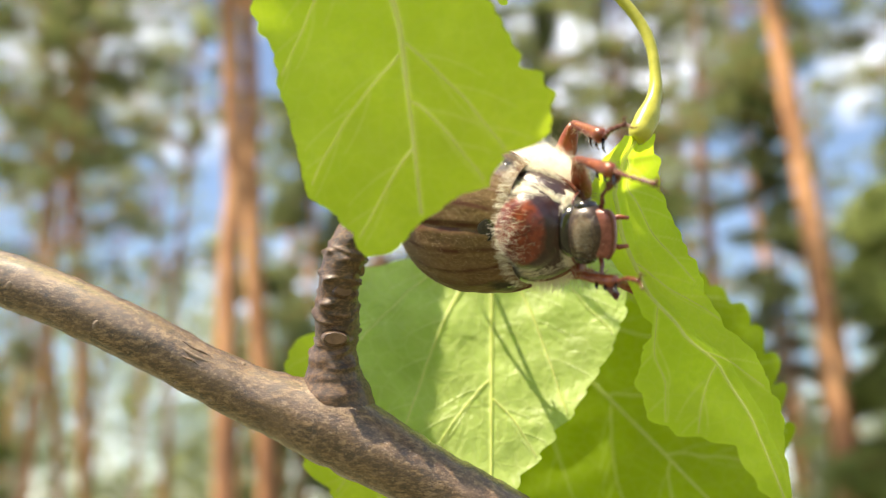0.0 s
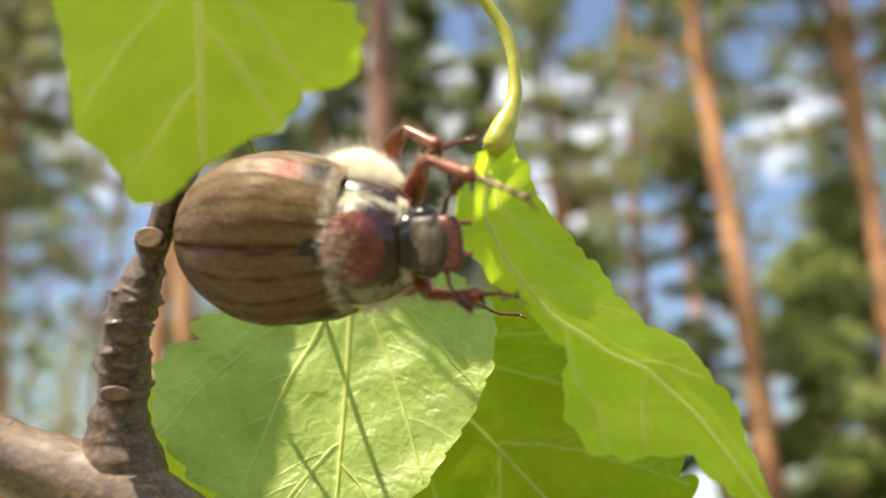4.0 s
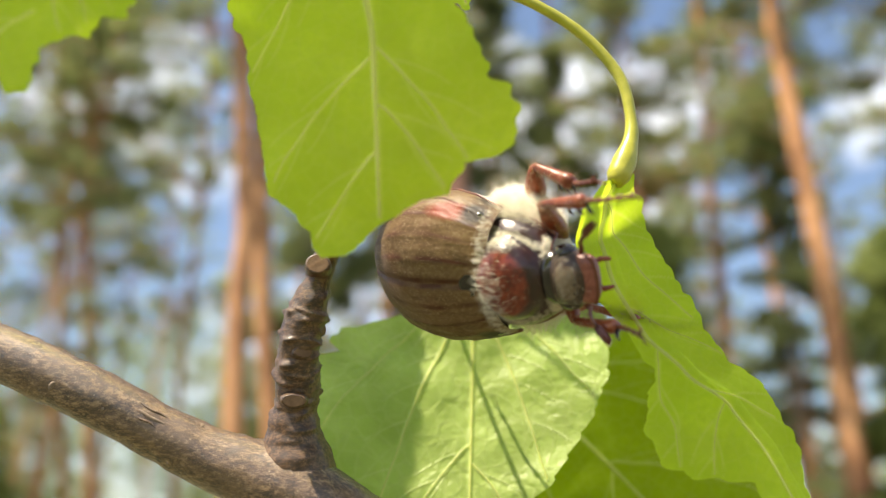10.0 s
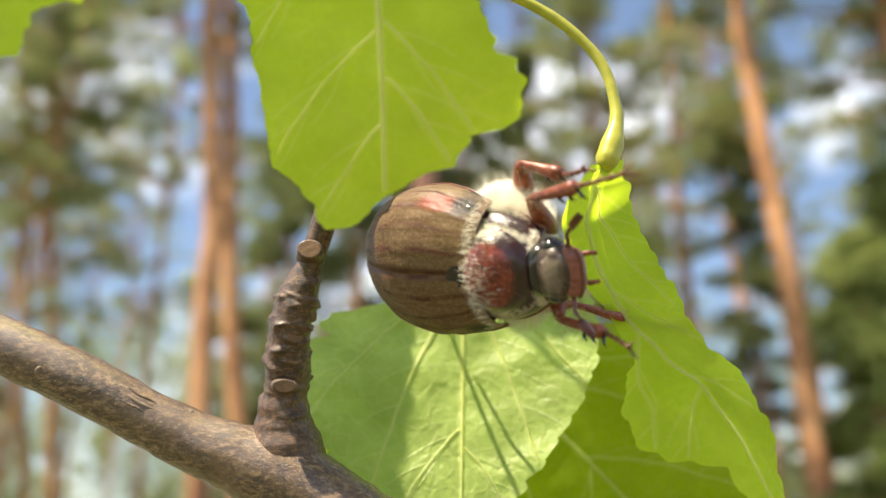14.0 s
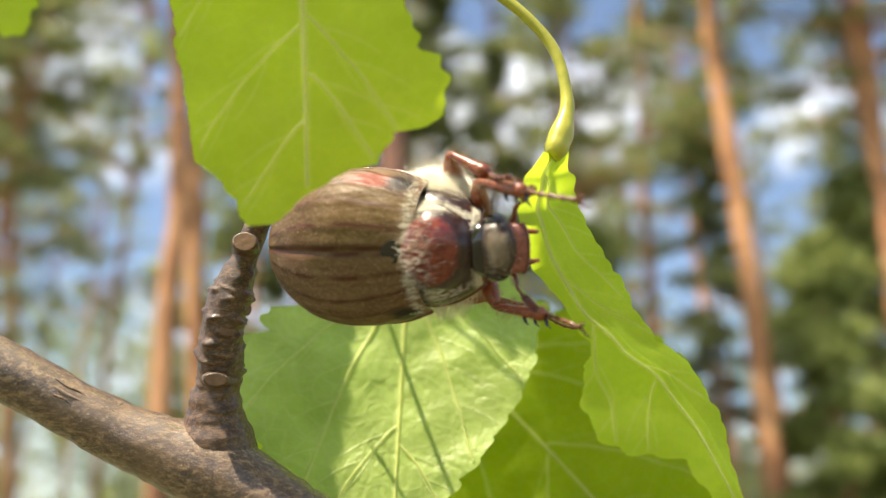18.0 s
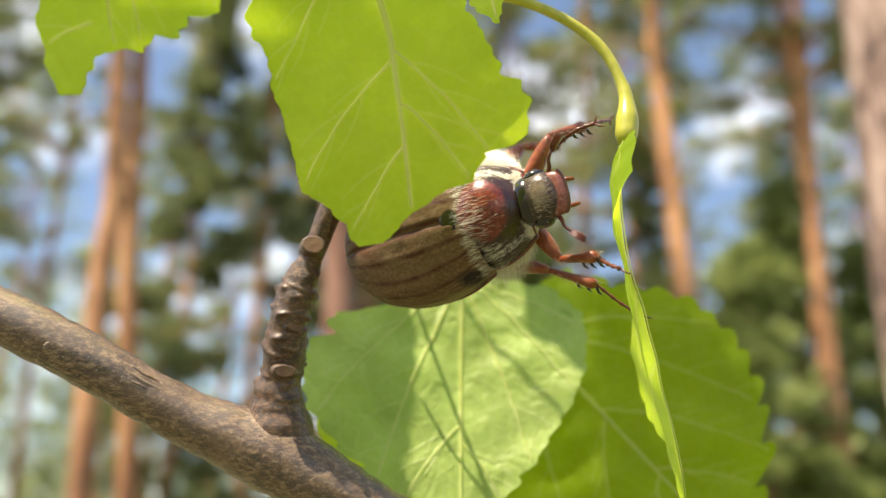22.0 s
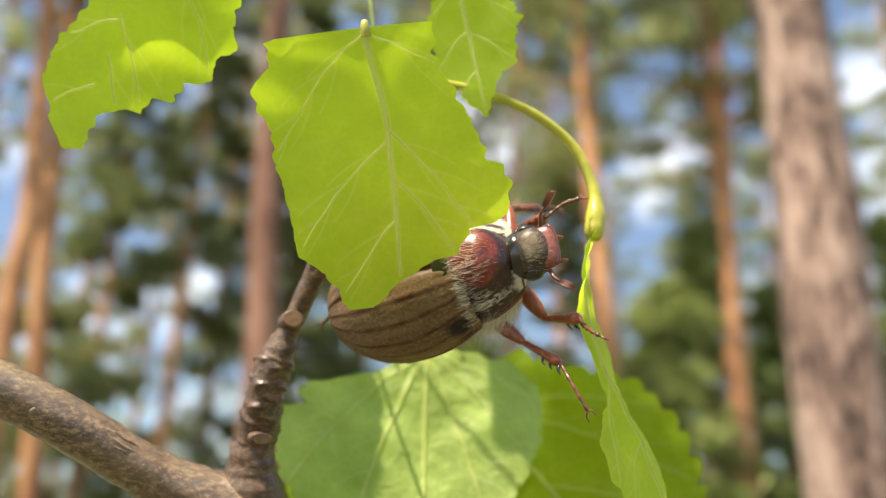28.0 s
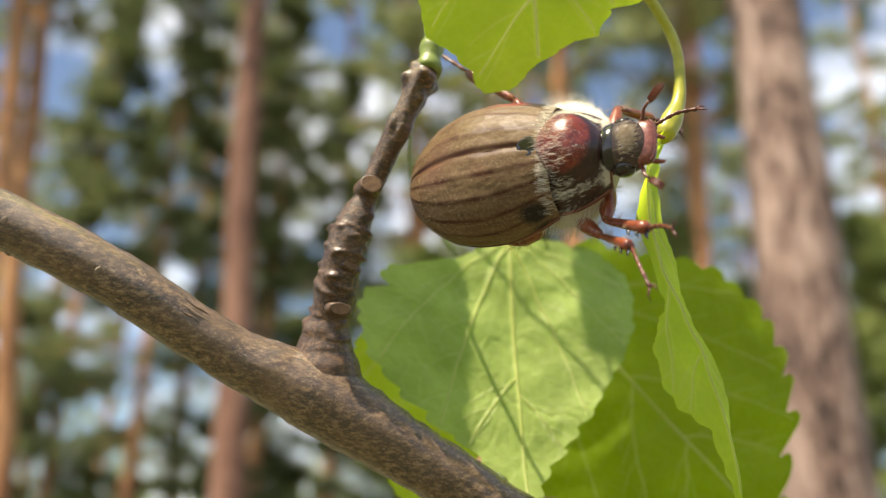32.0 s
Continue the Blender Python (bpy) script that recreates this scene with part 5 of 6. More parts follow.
BEETLE_ROWS = [
    (0, pose(0.00679, 0.07811, 1.52517, 112.2, 16.6, -36.9)), (1, pose(0.00743, 0.08148, 1.52639, 119.6, 14.3, -31.5)),
    (2, pose(0.00788, 0.07767, 1.52744, 128.7, 12.2, -26.8)), (3, pose(0.00762, 0.07722, 1.52652, 121.6, 8.3, -21.1)),
    (3.5, pose(0.00826, 0.07800, 1.52748, 118.8, 6.2, -18.5)), (5.5, pose(0.00888, 0.07758, 1.52695, 127.6, 11.6, -27.5)),
    (6, pose(0.00924, 0.07770, 1.52601, 128.0, 12.2, -28.5)), (7, pose(0.00912, 0.07677, 1.52589, 128.0, 13.6, -32.1)),
    (8, pose(0.00976, 0.07630, 1.52584, 126.9, 14.4, -33.6)), (9, pose(0.00974, 0.07660, 1.52585, 125.2, 14.4, -34.1)),
    (10, pose(0.00901, 0.07638, 1.52621, 123.2, 14.4, -36.7)), (11, pose(0.00923, 0.07607, 1.52614, 121.9, 13.6, -36.1)),
    (12, pose(0.00894, 0.07611, 1.52554, 121.4, 15.0, -38.6)), (13, pose(0.00940, 0.07621, 1.52583, 120.8, 15.1, -39.4)),
    (14, pose(0.00838, 0.07666, 1.52548, 120.0, 15.0, -39.0)), (15, pose(0.00932, 0.07688, 1.52612, 123.7, 14.4, -35.6)),
    (15.5, pose(0.00956, 0.07679, 1.52687, 125.3, 13.8, -33.4)), (17.5, pose(0.00789, 0.07332, 1.52540, 115.2, 7.1, -26.7)),
    (18, pose(0.00846, 0.07517, 1.52670, 113.3, 7.1, -24.1)), (18.5, pose(0.00621, 0.07754, 1.52871, 111.5, 6.9, -28.1)),
    (19, pose(0.00698, 0.07577, 1.53061, 110.2, 7.8, -31.7)), (19.5, pose(0.00432, 0.07886, 1.52970, 110.5, 6.2, -33.4)),
    (20, pose(0.00609, 0.07599, 1.52967, 110.3, 7.7, -35.1)), (20.5, pose(0.00606, 0.07743, 1.53047, 107.8, 6.1, -36.4)),
    (21, pose(0.00544, 0.07632, 1.53133, 107.2, 3.9, -38.3)), (22, pose(0.00721, 0.07491, 1.53184, 106.2, -5.9, -37.7)),
    (23, pose(0.00967, 0.07284, 1.53462, 103.7, -14.0, -34.9)), (24, pose(0.00882, 0.07329, 1.53440, 101.5, -15.8, -35.3)),
    (25, pose(0.00713, 0.07399, 1.53329, 99.8, -11.6, -38.3)), (26, pose(0.00607, 0.07286, 1.53252, 100.1, -6.8, -41.2)),
    (26.5, pose(0.00713, 0.07215, 1.53303, 99.0, -6.5, -39.2)), (28.5, pose(0.00802, 0.06781, 1.53335, 92.0, -10.4, -33.4)),
    (29, pose(0.00868, 0.06921, 1.53309, 89.9, -10.8, -31.4)), (30, pose(0.00756, 0.07123, 1.53180, 91.5, -4.6, -35.7)),
    (31, pose(0.00669, 0.06951, 1.53061, 89.3, -0.2, -38.5)), (32, pose(0.00670, 0.06988, 1.52917, 88.6, 3.7, -42.8)),
]
UPPER_ROWS = [
    (0, pose(-0.00923, 0.06100, 1.54745, -108.3, 3.8, 166.3)), (2, pose(-0.00761, 0.05960, 1.55174, -108.2, 1.9, 166.9)),
    (3, pose(-0.00707, 0.05945, 1.55203, -108.2, 1.5, 167.2)), (3.5, pose(-0.00661, 0.05875, 1.55375, -108.3, 1.3, 167.5)),
    (5.5, pose(-0.00746, 0.05923, 1.55279, -107.9, 0.4, 167.9)), (6, pose(-0.00714, 0.05936, 1.55251, -107.7, 0.2, 167.9)),
    (7, pose(-0.00632, 0.05912, 1.55346, -107.4, 0.3, 168.0)), (8, pose(-0.00694, 0.05923, 1.55322, -107.3, 0.2, 167.8)),
    (9, pose(-0.00703, 0.05941, 1.55265, -107.3, 0.3, 167.8)), (10, pose(-0.00671, 0.05944, 1.55255, -107.4, 0.3, 167.9)),
    (11, pose(-0.00686, 0.05921, 1.55318, -107.4, 0.3, 167.9)), (12, pose(-0.00635, 0.05946, 1.55241, -107.5, 0.2, 167.9)),
    (13, pose(-0.00605, 0.05914, 1.55321, -107.6, 0.2, 167.9)), (14, pose(-0.00609, 0.05904, 1.55334, -107.7, 0.2, 167.9)),
    (15, pose(-0.00615, 0.05888, 1.55359, -108.0, 0.3, 167.7)), (15.5, pose(-0.00668, 0.05913, 1.55300, -107.9, 0.4, 167.6)),
    (18, pose(-0.00714, 0.05905, 1.55314, -108.2, 1.0, 167.5)), (19, pose(-0.00785, 0.05913, 1.55296, -108.6, 2.8, 166.7)),
    (20, pose(-0.00844, 0.05940, 1.55229, -109.0, 4.7, 166.1)), (21, pose(-0.00872, 0.05938, 1.55238, -109.3, 6.1, 165.5)),
    (22, pose(-0.00913, 0.05951, 1.55214, -109.5, 7.5, 165.0)), (23, pose(-0.00886, 0.05955, 1.55189, -109.5, 7.5, 165.0)),
    (24, pose(-0.00875, 0.05942, 1.55219, -109.5, 7.5, 165.0)), (25, pose(-0.00911, 0.05950, 1.55217, -109.5, 7.5, 165.0)),
    (26, pose(-0.00889, 0.05922, 1.55275, -109.5, 7.5, 165.0)), (26.5, pose(-0.00865, 0.05923, 1.55258, -109.5, 7.5, 165.0)),
    (28.5, pose(-0.00883, 0.05853, 1.55443, -109.6, 7.5, 165.0)), (29, pose(-0.00878, 0.05855, 1.55441, -109.6, 7.5, 165.0)),
    (30, pose(-0.00813, 0.05864, 1.55383, -109.6, 7.5, 165.0)), (31, pose(-0.00833, 0.05840, 1.55458, -109.6, 7.5, 165.0)),
    (32, pose(-0.00649, 0.05602, 1.55910, -109.6, 7.5, 165.0)),
]
TOPLEFT_ROWS = [
    (0, pose(-0.03246, 0.04774, 1.56096, -109.9, -31.6, -178.1)), (5.5, pose(-0.01718, 0.04811, 1.56268, -109.9, -31.6, -178.1)),
    (6, pose(-0.01278, 0.04980, 1.55705, -109.9, -31.6, -178.1)), (7, pose(-0.02077, 0.05026, 1.55307, -109.9, -31.6, -178.1)),
    (9, pose(-0.01758, 0.04881, 1.55691, -109.9, -31.6, -178.1)), (10, pose(-0.02107, 0.05062, 1.55220, -109.9, -31.6, -178.1)),
    (11, pose(-0.01926, 0.04982, 1.55439, -109.9, -31.6, -178.1)), (12, pose(-0.02171, 0.05063, 1.55332, -109.9, -31.6, -178.1)),
    (13, pose(-0.02183, 0.05088, 1.55337, -109.9, -31.6, -178.1)), (14, pose(-0.02195, 0.05119, 1.55361, -109.9, -31.6, -178.1)),
    (15, pose(-0.02007, 0.05195, 1.55344, -109.9, -31.6, -178.1)), (15.5, pose(-0.01823, 0.05123, 1.55455, -109.9, -31.6, -178.1)),
    (17.5, pose(-0.02277, 0.05343, 1.55030, -109.9, -31.6, -178.1)), (18, pose(-0.01578, 0.05167, 1.55434, -109.9, -31.6, -178.1)),
    (19, pose(-0.01630, 0.05222, 1.55419, -109.9, -31.6, -178.1)), (20, pose(-0.01682, 0.05244, 1.55446, -109.9, -31.6, -178.1)),
    (20.5, pose(-0.02258, 0.05440, 1.55153, -109.9, -31.6, -178.1)), (21, pose(-0.02006, 0.05454, 1.55177, -109.9, -31.6, -178.1)),
    (22, pose(-0.02254, 0.05506, 1.55173, -109.9, -31.6, -178.1)), (23, pose(-0.02331, 0.05685, 1.55147, -109.9, -31.6, -178.1)),
    (24, pose(-0.02453, 0.05751, 1.55094, -109.9, -31.6, -178.1)), (25, pose(-0.02364, 0.05676, 1.55203, -109.9, -31.6, -178.1)),
    (26, pose(-0.02414, 0.05697, 1.55418, -109.9, -31.6, -178.1)), (26.5, pose(-0.02386, 0.05675, 1.55454, -109.9, -31.6, -178.1)),
    (28.5, pose(-0.02473, 0.05660, 1.55632, -109.9, -31.6, -178.1)), (29, pose(-0.02460, 0.05691, 1.55563, -109.9, -31.6, -178.1)),
    (30, pose(-0.02441, 0.05714, 1.55504, -109.9, -31.6, -178.1)), (31, pose(-0.02494, 0.05721, 1.55537, -109.9, -31.6, -178.1)),
    (32, pose(-0.02426, 0.05756, 1.55573, -109.9, -31.6, -178.1)),
]
MIDDLE_ROWS = [
    (1, pose(0.00383, 0.10786, 1.53099, -77.5, -0.5, 177.6)), (2, pose(0.00521, 0.10783, 1.53110, -77.5, -0.5, 177.6)),
    (3, pose(0.00690, 0.10763, 1.53150, -77.5, -0.5, 177.6)), (3.5, pose(0.00567, 0.10783, 1.53117, -77.5, -0.5, 177.6)),
    (5.5, pose(0.00436, 0.10815, 1.53049, -77.5, -0.5, 177.6)), (6, pose(0.00389, 0.10800, 1.53081, -77.5, -0.5, 177.6)),
    (7, pose(0.00498, 0.10816, 1.53041, -77.5, -0.5, 177.6)), (8, pose(0.00350, 0.10796, 1.53069, -77.5, -0.5, 177.6)),
    (9, pose(0.00320, 0.10776, 1.53127, -77.5, -0.5, 177.6)), (10, pose(0.00411, 0.10807, 1.53054, -77.5, -0.5, 177.6)),
    (11, pose(0.00361, 0.10805, 1.53055, -77.5, -0.5, 177.6)), (12, pose(0.00429, 0.10801, 1.53072, -77.5, -0.5, 177.6)),
    (13, pose(0.00473, 0.10793, 1.53096, -77.5, -0.5, 177.6)), (14, pose(0.00456, 0.10794, 1.53096, -77.5, -0.5, 177.6)),
    (15, pose(0.00390, 0.10762, 1.53192, -77.5, -0.5, 177.6)), (15.5, pose(0.00347, 0.10780, 1.53144, -77.5, -0.5, 177.6)),
    (18, pose(0.00453, 0.10800, 1.53083, -77.5, -0.5, 177.6)), (19, pose(0.00552, 0.10800, 1.53068, -77.5, -0.5, 177.6)),
    (20, pose(0.00598, 0.10828, 1.52987, -77.5, -0.5, 177.6)), (21, pose(0.00754, 0.10808, 1.52996, -77.5, -0.5, 177.6)),
    (22, pose(0.00811, 0.10800, 1.52986, -77.5, -0.5, 177.6)), (23, pose(0.00787, 0.10790, 1.53004, -77.5, -0.5, 177.6)),
    (28.5, pose(0.00912, 0.10811, 1.52902, -77.5, -0.5, 177.6)), (29, pose(0.00927, 0.10802, 1.52907, -77.5, -0.5, 177.6)),
    (30, pose(0.00926, 0.10779, 1.52958, -77.5, -0.5, 177.6)), (31, pose(0.00949, 0.10769, 1.52971, -77.5, -0.5, 177.6)),
    (32, pose(0.01160, 0.10690, 1.53041, -77.5, -0.5, 177.6)),
]
BACK_ROWS = [
    (0, pose(0.01621, 0.12033, 1.53329, -98.2, 13.5, 160.3)), (2, pose(0.02059, 0.11879, 1.53291, -98.2, 13.5, 160.3)),
    (2.5, pose(0.01941, 0.11927, 1.53323, -98.2, 13.5, 160.3)), (3, pose(0.02314, 0.11828, 1.53306, -98.2, 13.5, 160.3)),
    (3.5, pose(0.01977, 0.11766, 1.53452, -98.2, 13.5, 160.3)), (5.5, pose(0.02128, 0.11908, 1.53405, -98.2, 13.5, 160.3)),
    (6, pose(0.02058, 0.11930, 1.53478, -98.2, 13.5, 160.3)), (7, pose(0.02209, 0.12129, 1.53408, -98.2, 13.5, 160.3)),
    (8, pose(0.01987, 0.12159, 1.53305, -98.2, 13.5, 160.3)), (9, pose(0.01889, 0.12168, 1.53268, -98.2, 13.5, 160.3)),
    (10, pose(0.01977, 0.12170, 1.53224, -98.2, 13.5, 160.3)), (11, pose(0.01917, 0.12195, 1.53162, -98.2, 13.5, 160.3)),
    (12, pose(0.01943, 0.12125, 1.53163, -98.2, 13.5, 160.3)), (13, pose(0.01979, 0.12100, 1.53146, -98.2, 13.5, 160.3)),
    (14, pose(0.01892, 0.12066, 1.53122, -98.2, 13.5, 160.3)), (15, pose(0.01874, 0.11906, 1.53223, -98.2, 13.5, 160.3)),
    (15.5, pose(0.01855, 0.11958, 1.53169, -98.2, 13.5, 160.3)), (18, pose(0.02112, 0.11860, 1.53261, -98.2, 13.5, 160.3)),
    (19, pose(0.02448, 0.11665, 1.53506, -98.2, 13.5, 160.3)), (20, pose(0.02380, 0.11709, 1.53300, -98.2, 13.5, 160.3)),
    (21, pose(0.02513, 0.11577, 1.53315, -98.2, 13.5, 160.3)), (22, pose(0.02710, 0.11385, 1.53625, -98.2, 13.5, 160.3)),
    (23, pose(0.02566, 0.11238, 1.53470, -98.2, 13.5, 160.3)), (24, pose(0.02664, 0.11160, 1.53585, -98.2, 13.5, 160.3)),
    (25, pose(0.02674, 0.11227, 1.53523, -98.2, 13.5, 160.3)), (26, pose(0.02625, 0.11182, 1.53430, -98.2, 13.5, 160.3)),
    (26.5, pose(0.02612, 0.11224, 1.53383, -98.2, 13.5, 160.3)), (28.5, pose(0.02695, 0.11145, 1.53368, -98.2, 13.5, 160.3)),
    (29, pose(0.02656, 0.11116, 1.53417, -98.2, 13.5, 160.3)), (30, pose(0.02603, 0.11070, 1.53517, -98.2, 13.5, 160.3)),
    (31, pose(0.02654, 0.11082, 1.53437, -98.2, 13.5, 160.3)), (32, pose(0.02817, 0.10940, 1.53553, -98.2, 13.5, 160.3)),
]
HANGING_ROWS = [
    (0, pose(0.01634, 0.07958, 1.53550, -96.5, 18.2, 174.9)), (1, pose(0.01698, 0.07953, 1.53575, -96.1, 18.3, 174.0)),
    (2, pose(0.01892, 0.07925, 1.53664, -98.4, 25.1, 169.1)), (3, pose(0.01887, 0.07926, 1.53663, -99.6, 23.5, 168.2)),
    (3.5, pose(0.01858, 0.07904, 1.53727, -102.9, 32.9, 162.1)), (5.5, pose(0.01930, 0.07928, 1.53660, -101.5, 30.3, 165.5)),
    (6, pose(0.01894, 0.07945, 1.53616, -101.7, 29.5, 167.3)), (7, pose(0.01861, 0.07948, 1.53612, -101.3, 30.2, 169.0)),
    (8, pose(0.01831, 0.07935, 1.53639, -99.1, 26.9, 171.9)), (9, pose(0.01854, 0.07928, 1.53661, -99.7, 24.7, 172.4)),
    (10, pose(0.01807, 0.07908, 1.53714, -99.2, 24.7, 171.8)), (11, pose(0.01832, 0.07901, 1.53735, -99.4, 25.5, 171.5)),
    (12, pose(0.01838, 0.07899, 1.53742, -99.0, 22.9, 171.8)), (13, pose(0.01843, 0.07896, 1.53751, -98.8, 22.2, 171.4)),
    (14, pose(0.01780, 0.07898, 1.53747, -99.0, 22.2, 170.6)), (15, pose(0.01903, 0.07884, 1.53779, -98.8, 19.1, 170.5)),
    (15.5, pose(0.01890, 0.07872, 1.53705, -98.0, 21.7, 171.9)), (18, pose(0.01849, 0.07655, 1.53756, -93.2, 26.4, -177.6)),
    (19, pose(0.02157, 0.07560, 1.53734, -85.3, 29.6, -166.9)), (20, pose(0.02213, 0.07357, 1.54043, -77.2, 17.5, -134.3)),
    (21, pose(0.02313, 0.07246, 1.54052, -96.5, 21.3, 170.5)), (22, pose(0.01996, 0.07229, 1.53996, -86.1, 10.3, -131.1)),
    (23, pose(0.01987, 0.07170, 1.53908, -76.5, 14.0, -125.9)), (24, pose(0.02151, 0.07144, 1.53879, -106.5, 6.9, 125.6)),
    (25, pose(0.02000, 0.07145, 1.53946, -90.5, 10.6, -147.6)), (26, pose(0.02057, 0.07108, 1.53963, -83.3, 11.1, -128.9)),
    (26.5, pose(0.02131, 0.07079, 1.53981, -87.4, 11.1, -137.5)), (28.5, pose(0.02034, 0.07143, 1.53878, -84.7, 19.1, -158.8)),
    (29, pose(0.02019, 0.07201, 1.53746, -89.6, 19.4, -173.5)), (30, pose(0.01773, 0.07299, 1.53643, -89.0, 16.5, -165.2)),
    (31, pose(0.01689, 0.07346, 1.53569, -88.1, 16.5, -164.4)), (32, pose(0.01783, 0.07346, 1.53508, -90.3, 13.3, -159.6)),
]
PETIOLE_ROWS = [
    (0, pose(0.01634, 0.07958, 1.53550, 2.1, 20.5, 9.7)), (1, pose(0.01698, 0.07953, 1.53575, 2.5, 20.4, 9.6)),
    (2, pose(0.01892, 0.07925, 1.53664, 3.6, 20.0, 10.3)), (3, pose(0.01887, 0.07926, 1.53663, 4.1, 19.7, 10.9)),
    (3.5, pose(0.01858, 0.07904, 1.53727, 4.7, 19.4, 11.6)), (5.5, pose(0.01930, 0.07928, 1.53660, 3.5, 19.2, 11.2)),
    (6, pose(0.01894, 0.07945, 1.53616, 2.9, 19.2, 10.7)), (7, pose(0.01861, 0.07948, 1.53612, 1.7, 19.1, 10.6)),
    (8, pose(0.01831, 0.07935, 1.53639, 1.3, 19.2, 9.8)), (9, pose(0.01854, 0.07928, 1.53661, 1.4, 18.9, 10.0)),
    (10, pose(0.01807, 0.07908, 1.53714, 1.4, 17.5, 9.4)), (11, pose(0.01832, 0.07901, 1.53735, 1.1, 16.2, 8.6)),
    (12, pose(0.01838, 0.07899, 1.53742, 1.2, 14.8, 7.8)), (13, pose(0.01843, 0.07896, 1.53751, 1.2, 13.5, 7.1)),
    (14, pose(0.01780, 0.07898, 1.53747, 1.4, 13.5, 7.2)), (15, pose(0.01903, 0.07884, 1.53779, 2.0, 13.5, 7.0)),
    (15.5, pose(0.01890, 0.07872, 1.53705, 1.8, 13.5, 7.0)), (17.5, pose(0.01740, 0.07728, 1.53682, 2.2, 13.5, 6.9)),
    (18, pose(0.01849, 0.07655, 1.53756, 2.2, 13.5, 7.2)), (19, pose(0.02157, 0.07560, 1.53734, 0.6, 6.6, 2.4)),
    (20, pose(0.02213, 0.07357, 1.54043, 0.3, 2.8, 1.0)), (21, pose(0.02313, 0.07246, 1.54052, -0.2, -1.9, -0.7)),
    (22, pose(0.01996, 0.07229, 1.53996, 0.0, -0.0, 0.0)), (23, pose(0.01987, 0.07170, 1.53908, 0.3, 1.4, 0.5)),
    (24, pose(0.02151, 0.07144, 1.53879, 0.6, 2.8, 1.0)), (25, pose(0.02000, 0.07145, 1.53946, 0.3, 1.4, 0.5)),
    (26, pose(0.02057, 0.07108, 1.53963, 0.0, -0.0, 0.0)), (26.5, pose(0.02131, 0.07079, 1.53981, 0.1, 0.4, 0.1)),
    (28.5, pose(0.02034, 0.07143, 1.53878, 0.4, 1.8, 0.7)), (29, pose(0.02019, 0.07201, 1.53746, 1.4, 5.4, 2.2)),
    (30, pose(0.01773, 0.07299, 1.53643, 3.0, 10.9, 4.4)), (31, pose(0.01689, 0.07346, 1.53569, 3.0, 10.9, 4.5)),
    (32, pose(0.01783, 0.07346, 1.53508, 7.5, 21.1, 10.3)),
]
BEHIND_ROWS = [
    (0, pose(-0.01124, 0.11060, 1.52724, -97.9, -2.5, -178.4)), (1, pose(-0.00924, 0.11063, 1.52722, -97.9, -2.5, -178.4)),
    (2, pose(-0.00794, 0.11065, 1.52721, -97.9, -2.5, -178.4)), (9, pose(-0.00764, 0.11066, 1.52721, -97.9, -2.5, -178.4)),
    (15, pose(-0.00674, 0.11067, 1.52721, -97.9, -2.5, -178.4)), (18, pose(-0.00224, 0.11075, 1.52718, -97.9, -2.5, -178.4)),
    (20, pose(0.00076, 0.11080, 1.52715, -97.9, -2.5, -178.4)), (26, pose(0.00276, 0.11083, 1.52714, -97.9, -2.5, -178.4)),
    (32, pose(0.00376, 0.11085, 1.52713, -97.9, -2.5, -178.4)),
]
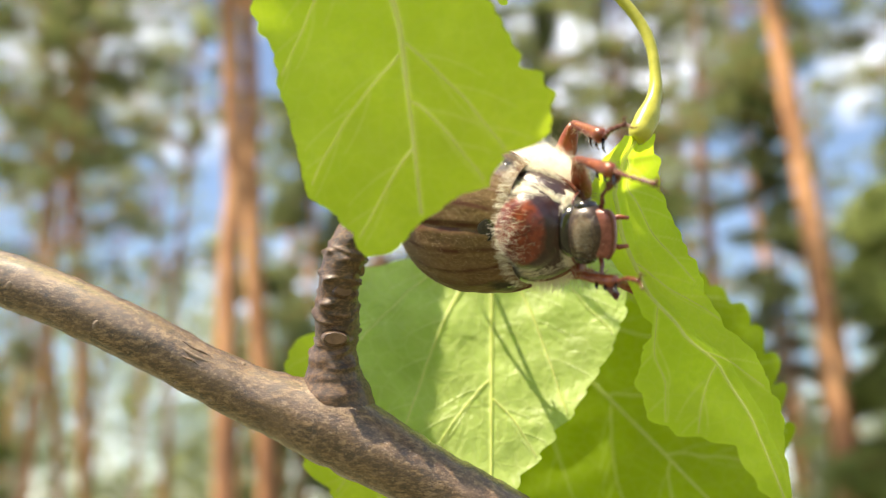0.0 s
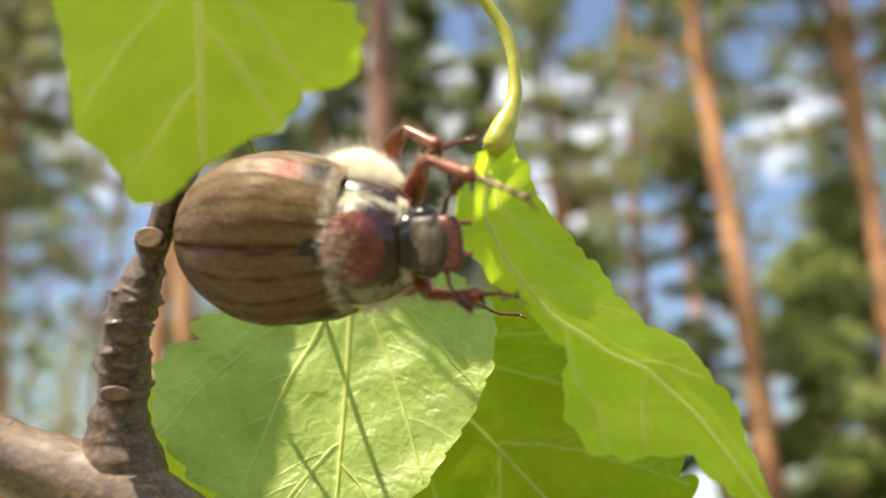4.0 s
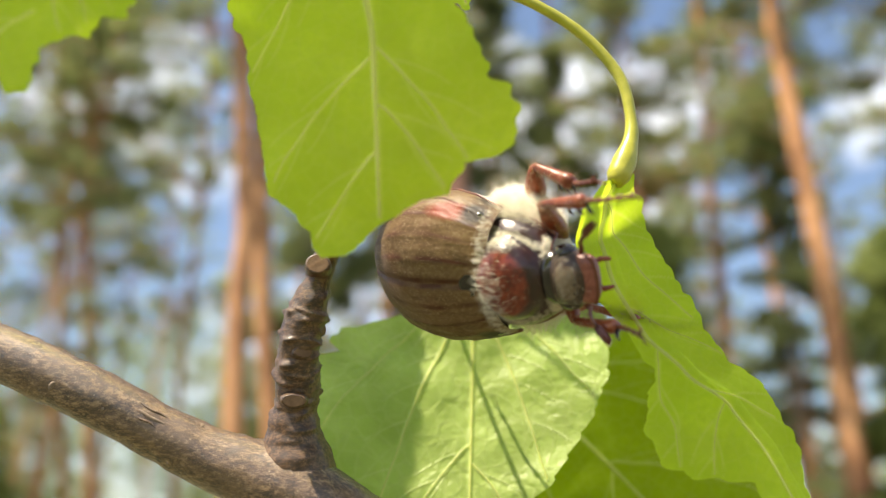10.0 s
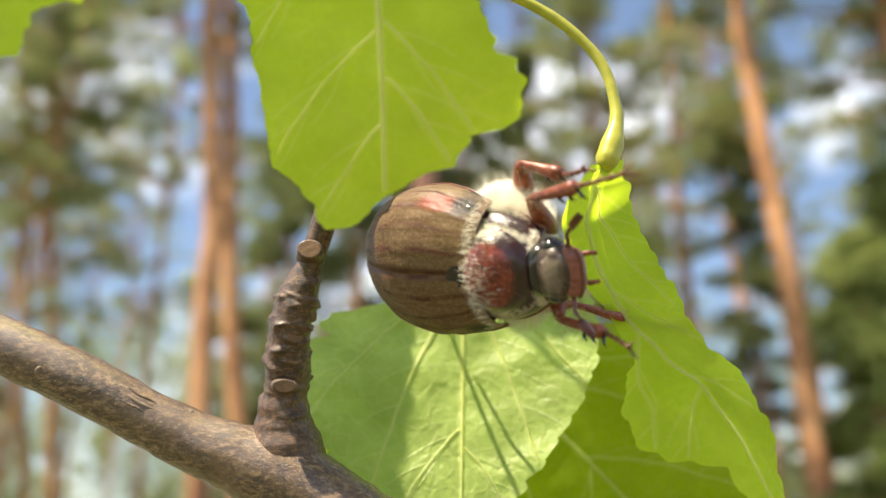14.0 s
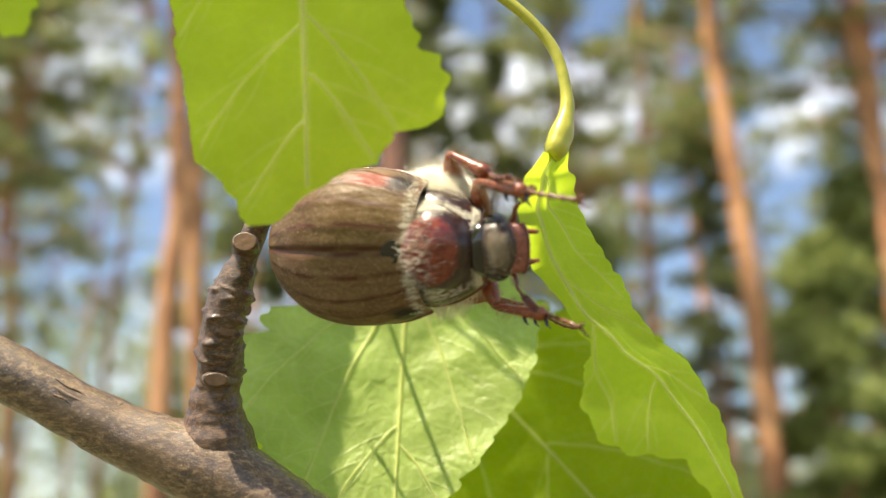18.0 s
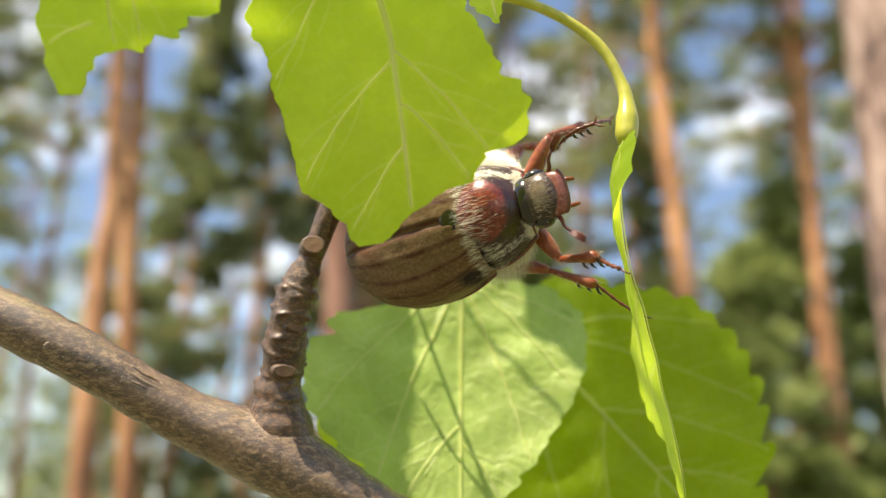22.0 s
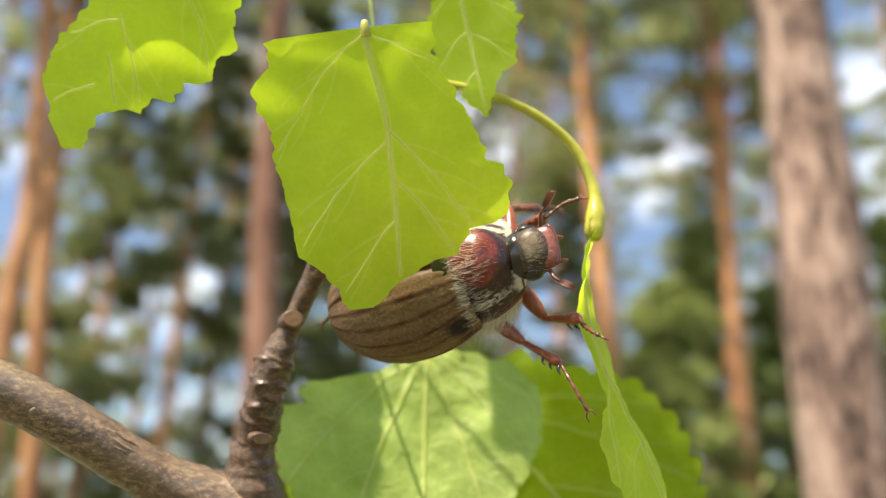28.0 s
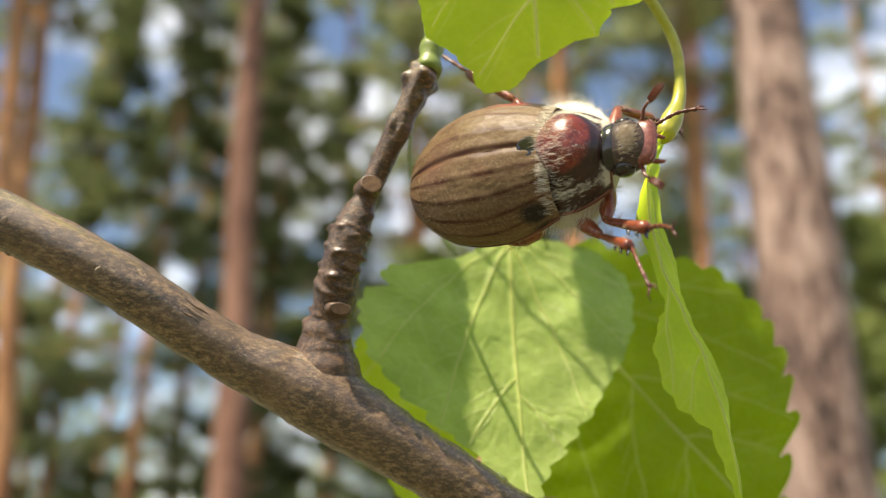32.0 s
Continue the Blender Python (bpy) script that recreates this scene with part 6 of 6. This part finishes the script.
TOPRIGHT_ROWS = [
    (0, pose(-0.00142, 0.07205, 1.56468, -102.2, 11.7, 163.3)), (2, pose(-0.00049, 0.07043, 1.57001, -102.2, 11.7, 163.3)),
    (3, pose(0.00184, 0.06975, 1.57145, -102.2, 11.7, 163.3)), (3.5, pose(-0.00262, 0.06920, 1.57340, -102.2, 11.7, 163.3)),
    (5.5, pose(-0.00339, 0.06966, 1.57176, -102.2, 11.7, 163.3)), (6, pose(-0.00399, 0.06937, 1.57254, -102.2, 11.7, 163.3)),
    (7, pose(-0.00079, 0.06954, 1.57159, -102.2, 11.7, 163.3)), (8, pose(-0.00250, 0.06965, 1.57146, -102.2, 11.7, 163.3)),
    (9, pose(-0.00296, 0.06967, 1.57124, -102.2, 11.7, 163.3)), (10, pose(-0.00108, 0.07018, 1.56998, -102.2, 11.7, 163.3)),
    (11, pose(-0.00208, 0.07000, 1.57039, -102.2, 11.7, 163.3)), (12, pose(-0.00055, 0.07025, 1.56992, -102.2, 11.7, 163.3)),
    (13, pose(0.00037, 0.06989, 1.57094, -102.2, 11.7, 163.3)), (14, pose(0.00027, 0.06974, 1.57134, -102.2, 11.7, 163.3)),
    (15, pose(-0.00045, 0.06919, 1.57335, -102.2, 11.7, 163.3)), (15.5, pose(-0.00165, 0.06963, 1.57215, -102.2, 11.7, 163.3)),
    (18, pose(-0.00140, 0.06995, 1.57124, -102.2, 11.7, 163.3)), (19, pose(-0.00119, 0.07014, 1.57095, -102.2, 11.7, 163.3)),
    (20, pose(-0.00083, 0.07059, 1.56965, -102.2, 11.7, 163.3)), (21, pose(0.00074, 0.07042, 1.56985, -102.2, 11.7, 163.3)),
    (22, pose(0.00187, 0.07022, 1.57021, -102.2, 11.7, 163.3)), (23, pose(0.00234, 0.07041, 1.56977, -102.2, 11.7, 163.3)),
    (24, pose(0.00303, 0.06990, 1.57079, -102.2, 11.7, 163.3)), (25, pose(0.00331, 0.06990, 1.57045, -102.2, 11.7, 163.3)),
    (26, pose(0.00297, 0.07015, 1.56990, -102.2, 11.7, 163.3)), (26.5, pose(0.00374, 0.06997, 1.56984, -102.2, 11.7, 163.3)),
    (28.5, pose(0.00354, 0.06942, 1.57145, -102.2, 11.7, 163.3)), (29, pose(0.00402, 0.06912, 1.57205, -102.2, 11.7, 163.3)),
    (30, pose(0.00484, 0.06884, 1.57245, -102.2, 11.7, 163.3)), (31, pose(0.00510, 0.06854, 1.57306, -102.2, 11.7, 163.3)),
    (32, pose(0.00859, 0.06449, 1.58050, -102.2, 11.7, 163.3)),
]



def sway(leaf, rows, rest):
    """The leaf keeps its turn and follows another one's shifts."""
    here = leaf.matrix_world.copy()
    walk(leaf, [(t, Matrix.Translation(m.translation - rest) @ here) for t, m in rows])


def motions():
    walk(beetle, BEETLE_ROWS)
    for limb, turns in ((FRONT_RIGHT, FRONT_RIGHT_TURNS), (MIDDLE_RIGHT, MIDDLE_RIGHT_TURNS), (FRONT_LEFT, FRONT_LEFT_TURNS), (MIDDLE_LEFT, MIDDLE_LEFT_TURNS), (HIND_LEFT, HIND_LEFT_TURNS)):
        x, y, z = limb.location
        walk(limb, [(t, pose(x, y, z, rx, ry, rz)) for t, rx, ry, rz in turns])
    walk(upper_leaf, UPPER_ROWS)
    walk(middle_leaf, MIDDLE_ROWS)
    walk(back_leaf, BACK_ROWS)
    walk(top_left_leaf, TOPLEFT_ROWS)
    walk(behind_leaf, BEHIND_ROWS)
    walk(top_right_leaf, TOPRIGHT_ROWS)
    sway(shade_leaf, MIDDLE_ROWS, MIDDLE_LEAF.translation)
    sway(far_shade_leaf, BACK_ROWS, Vector((0.0189, 0.1217, 1.5327)))
    walk(hanging_leaf, HANGING_ROWS)
    walk(hanging_stalk, PETIOLE_ROWS)


motions()
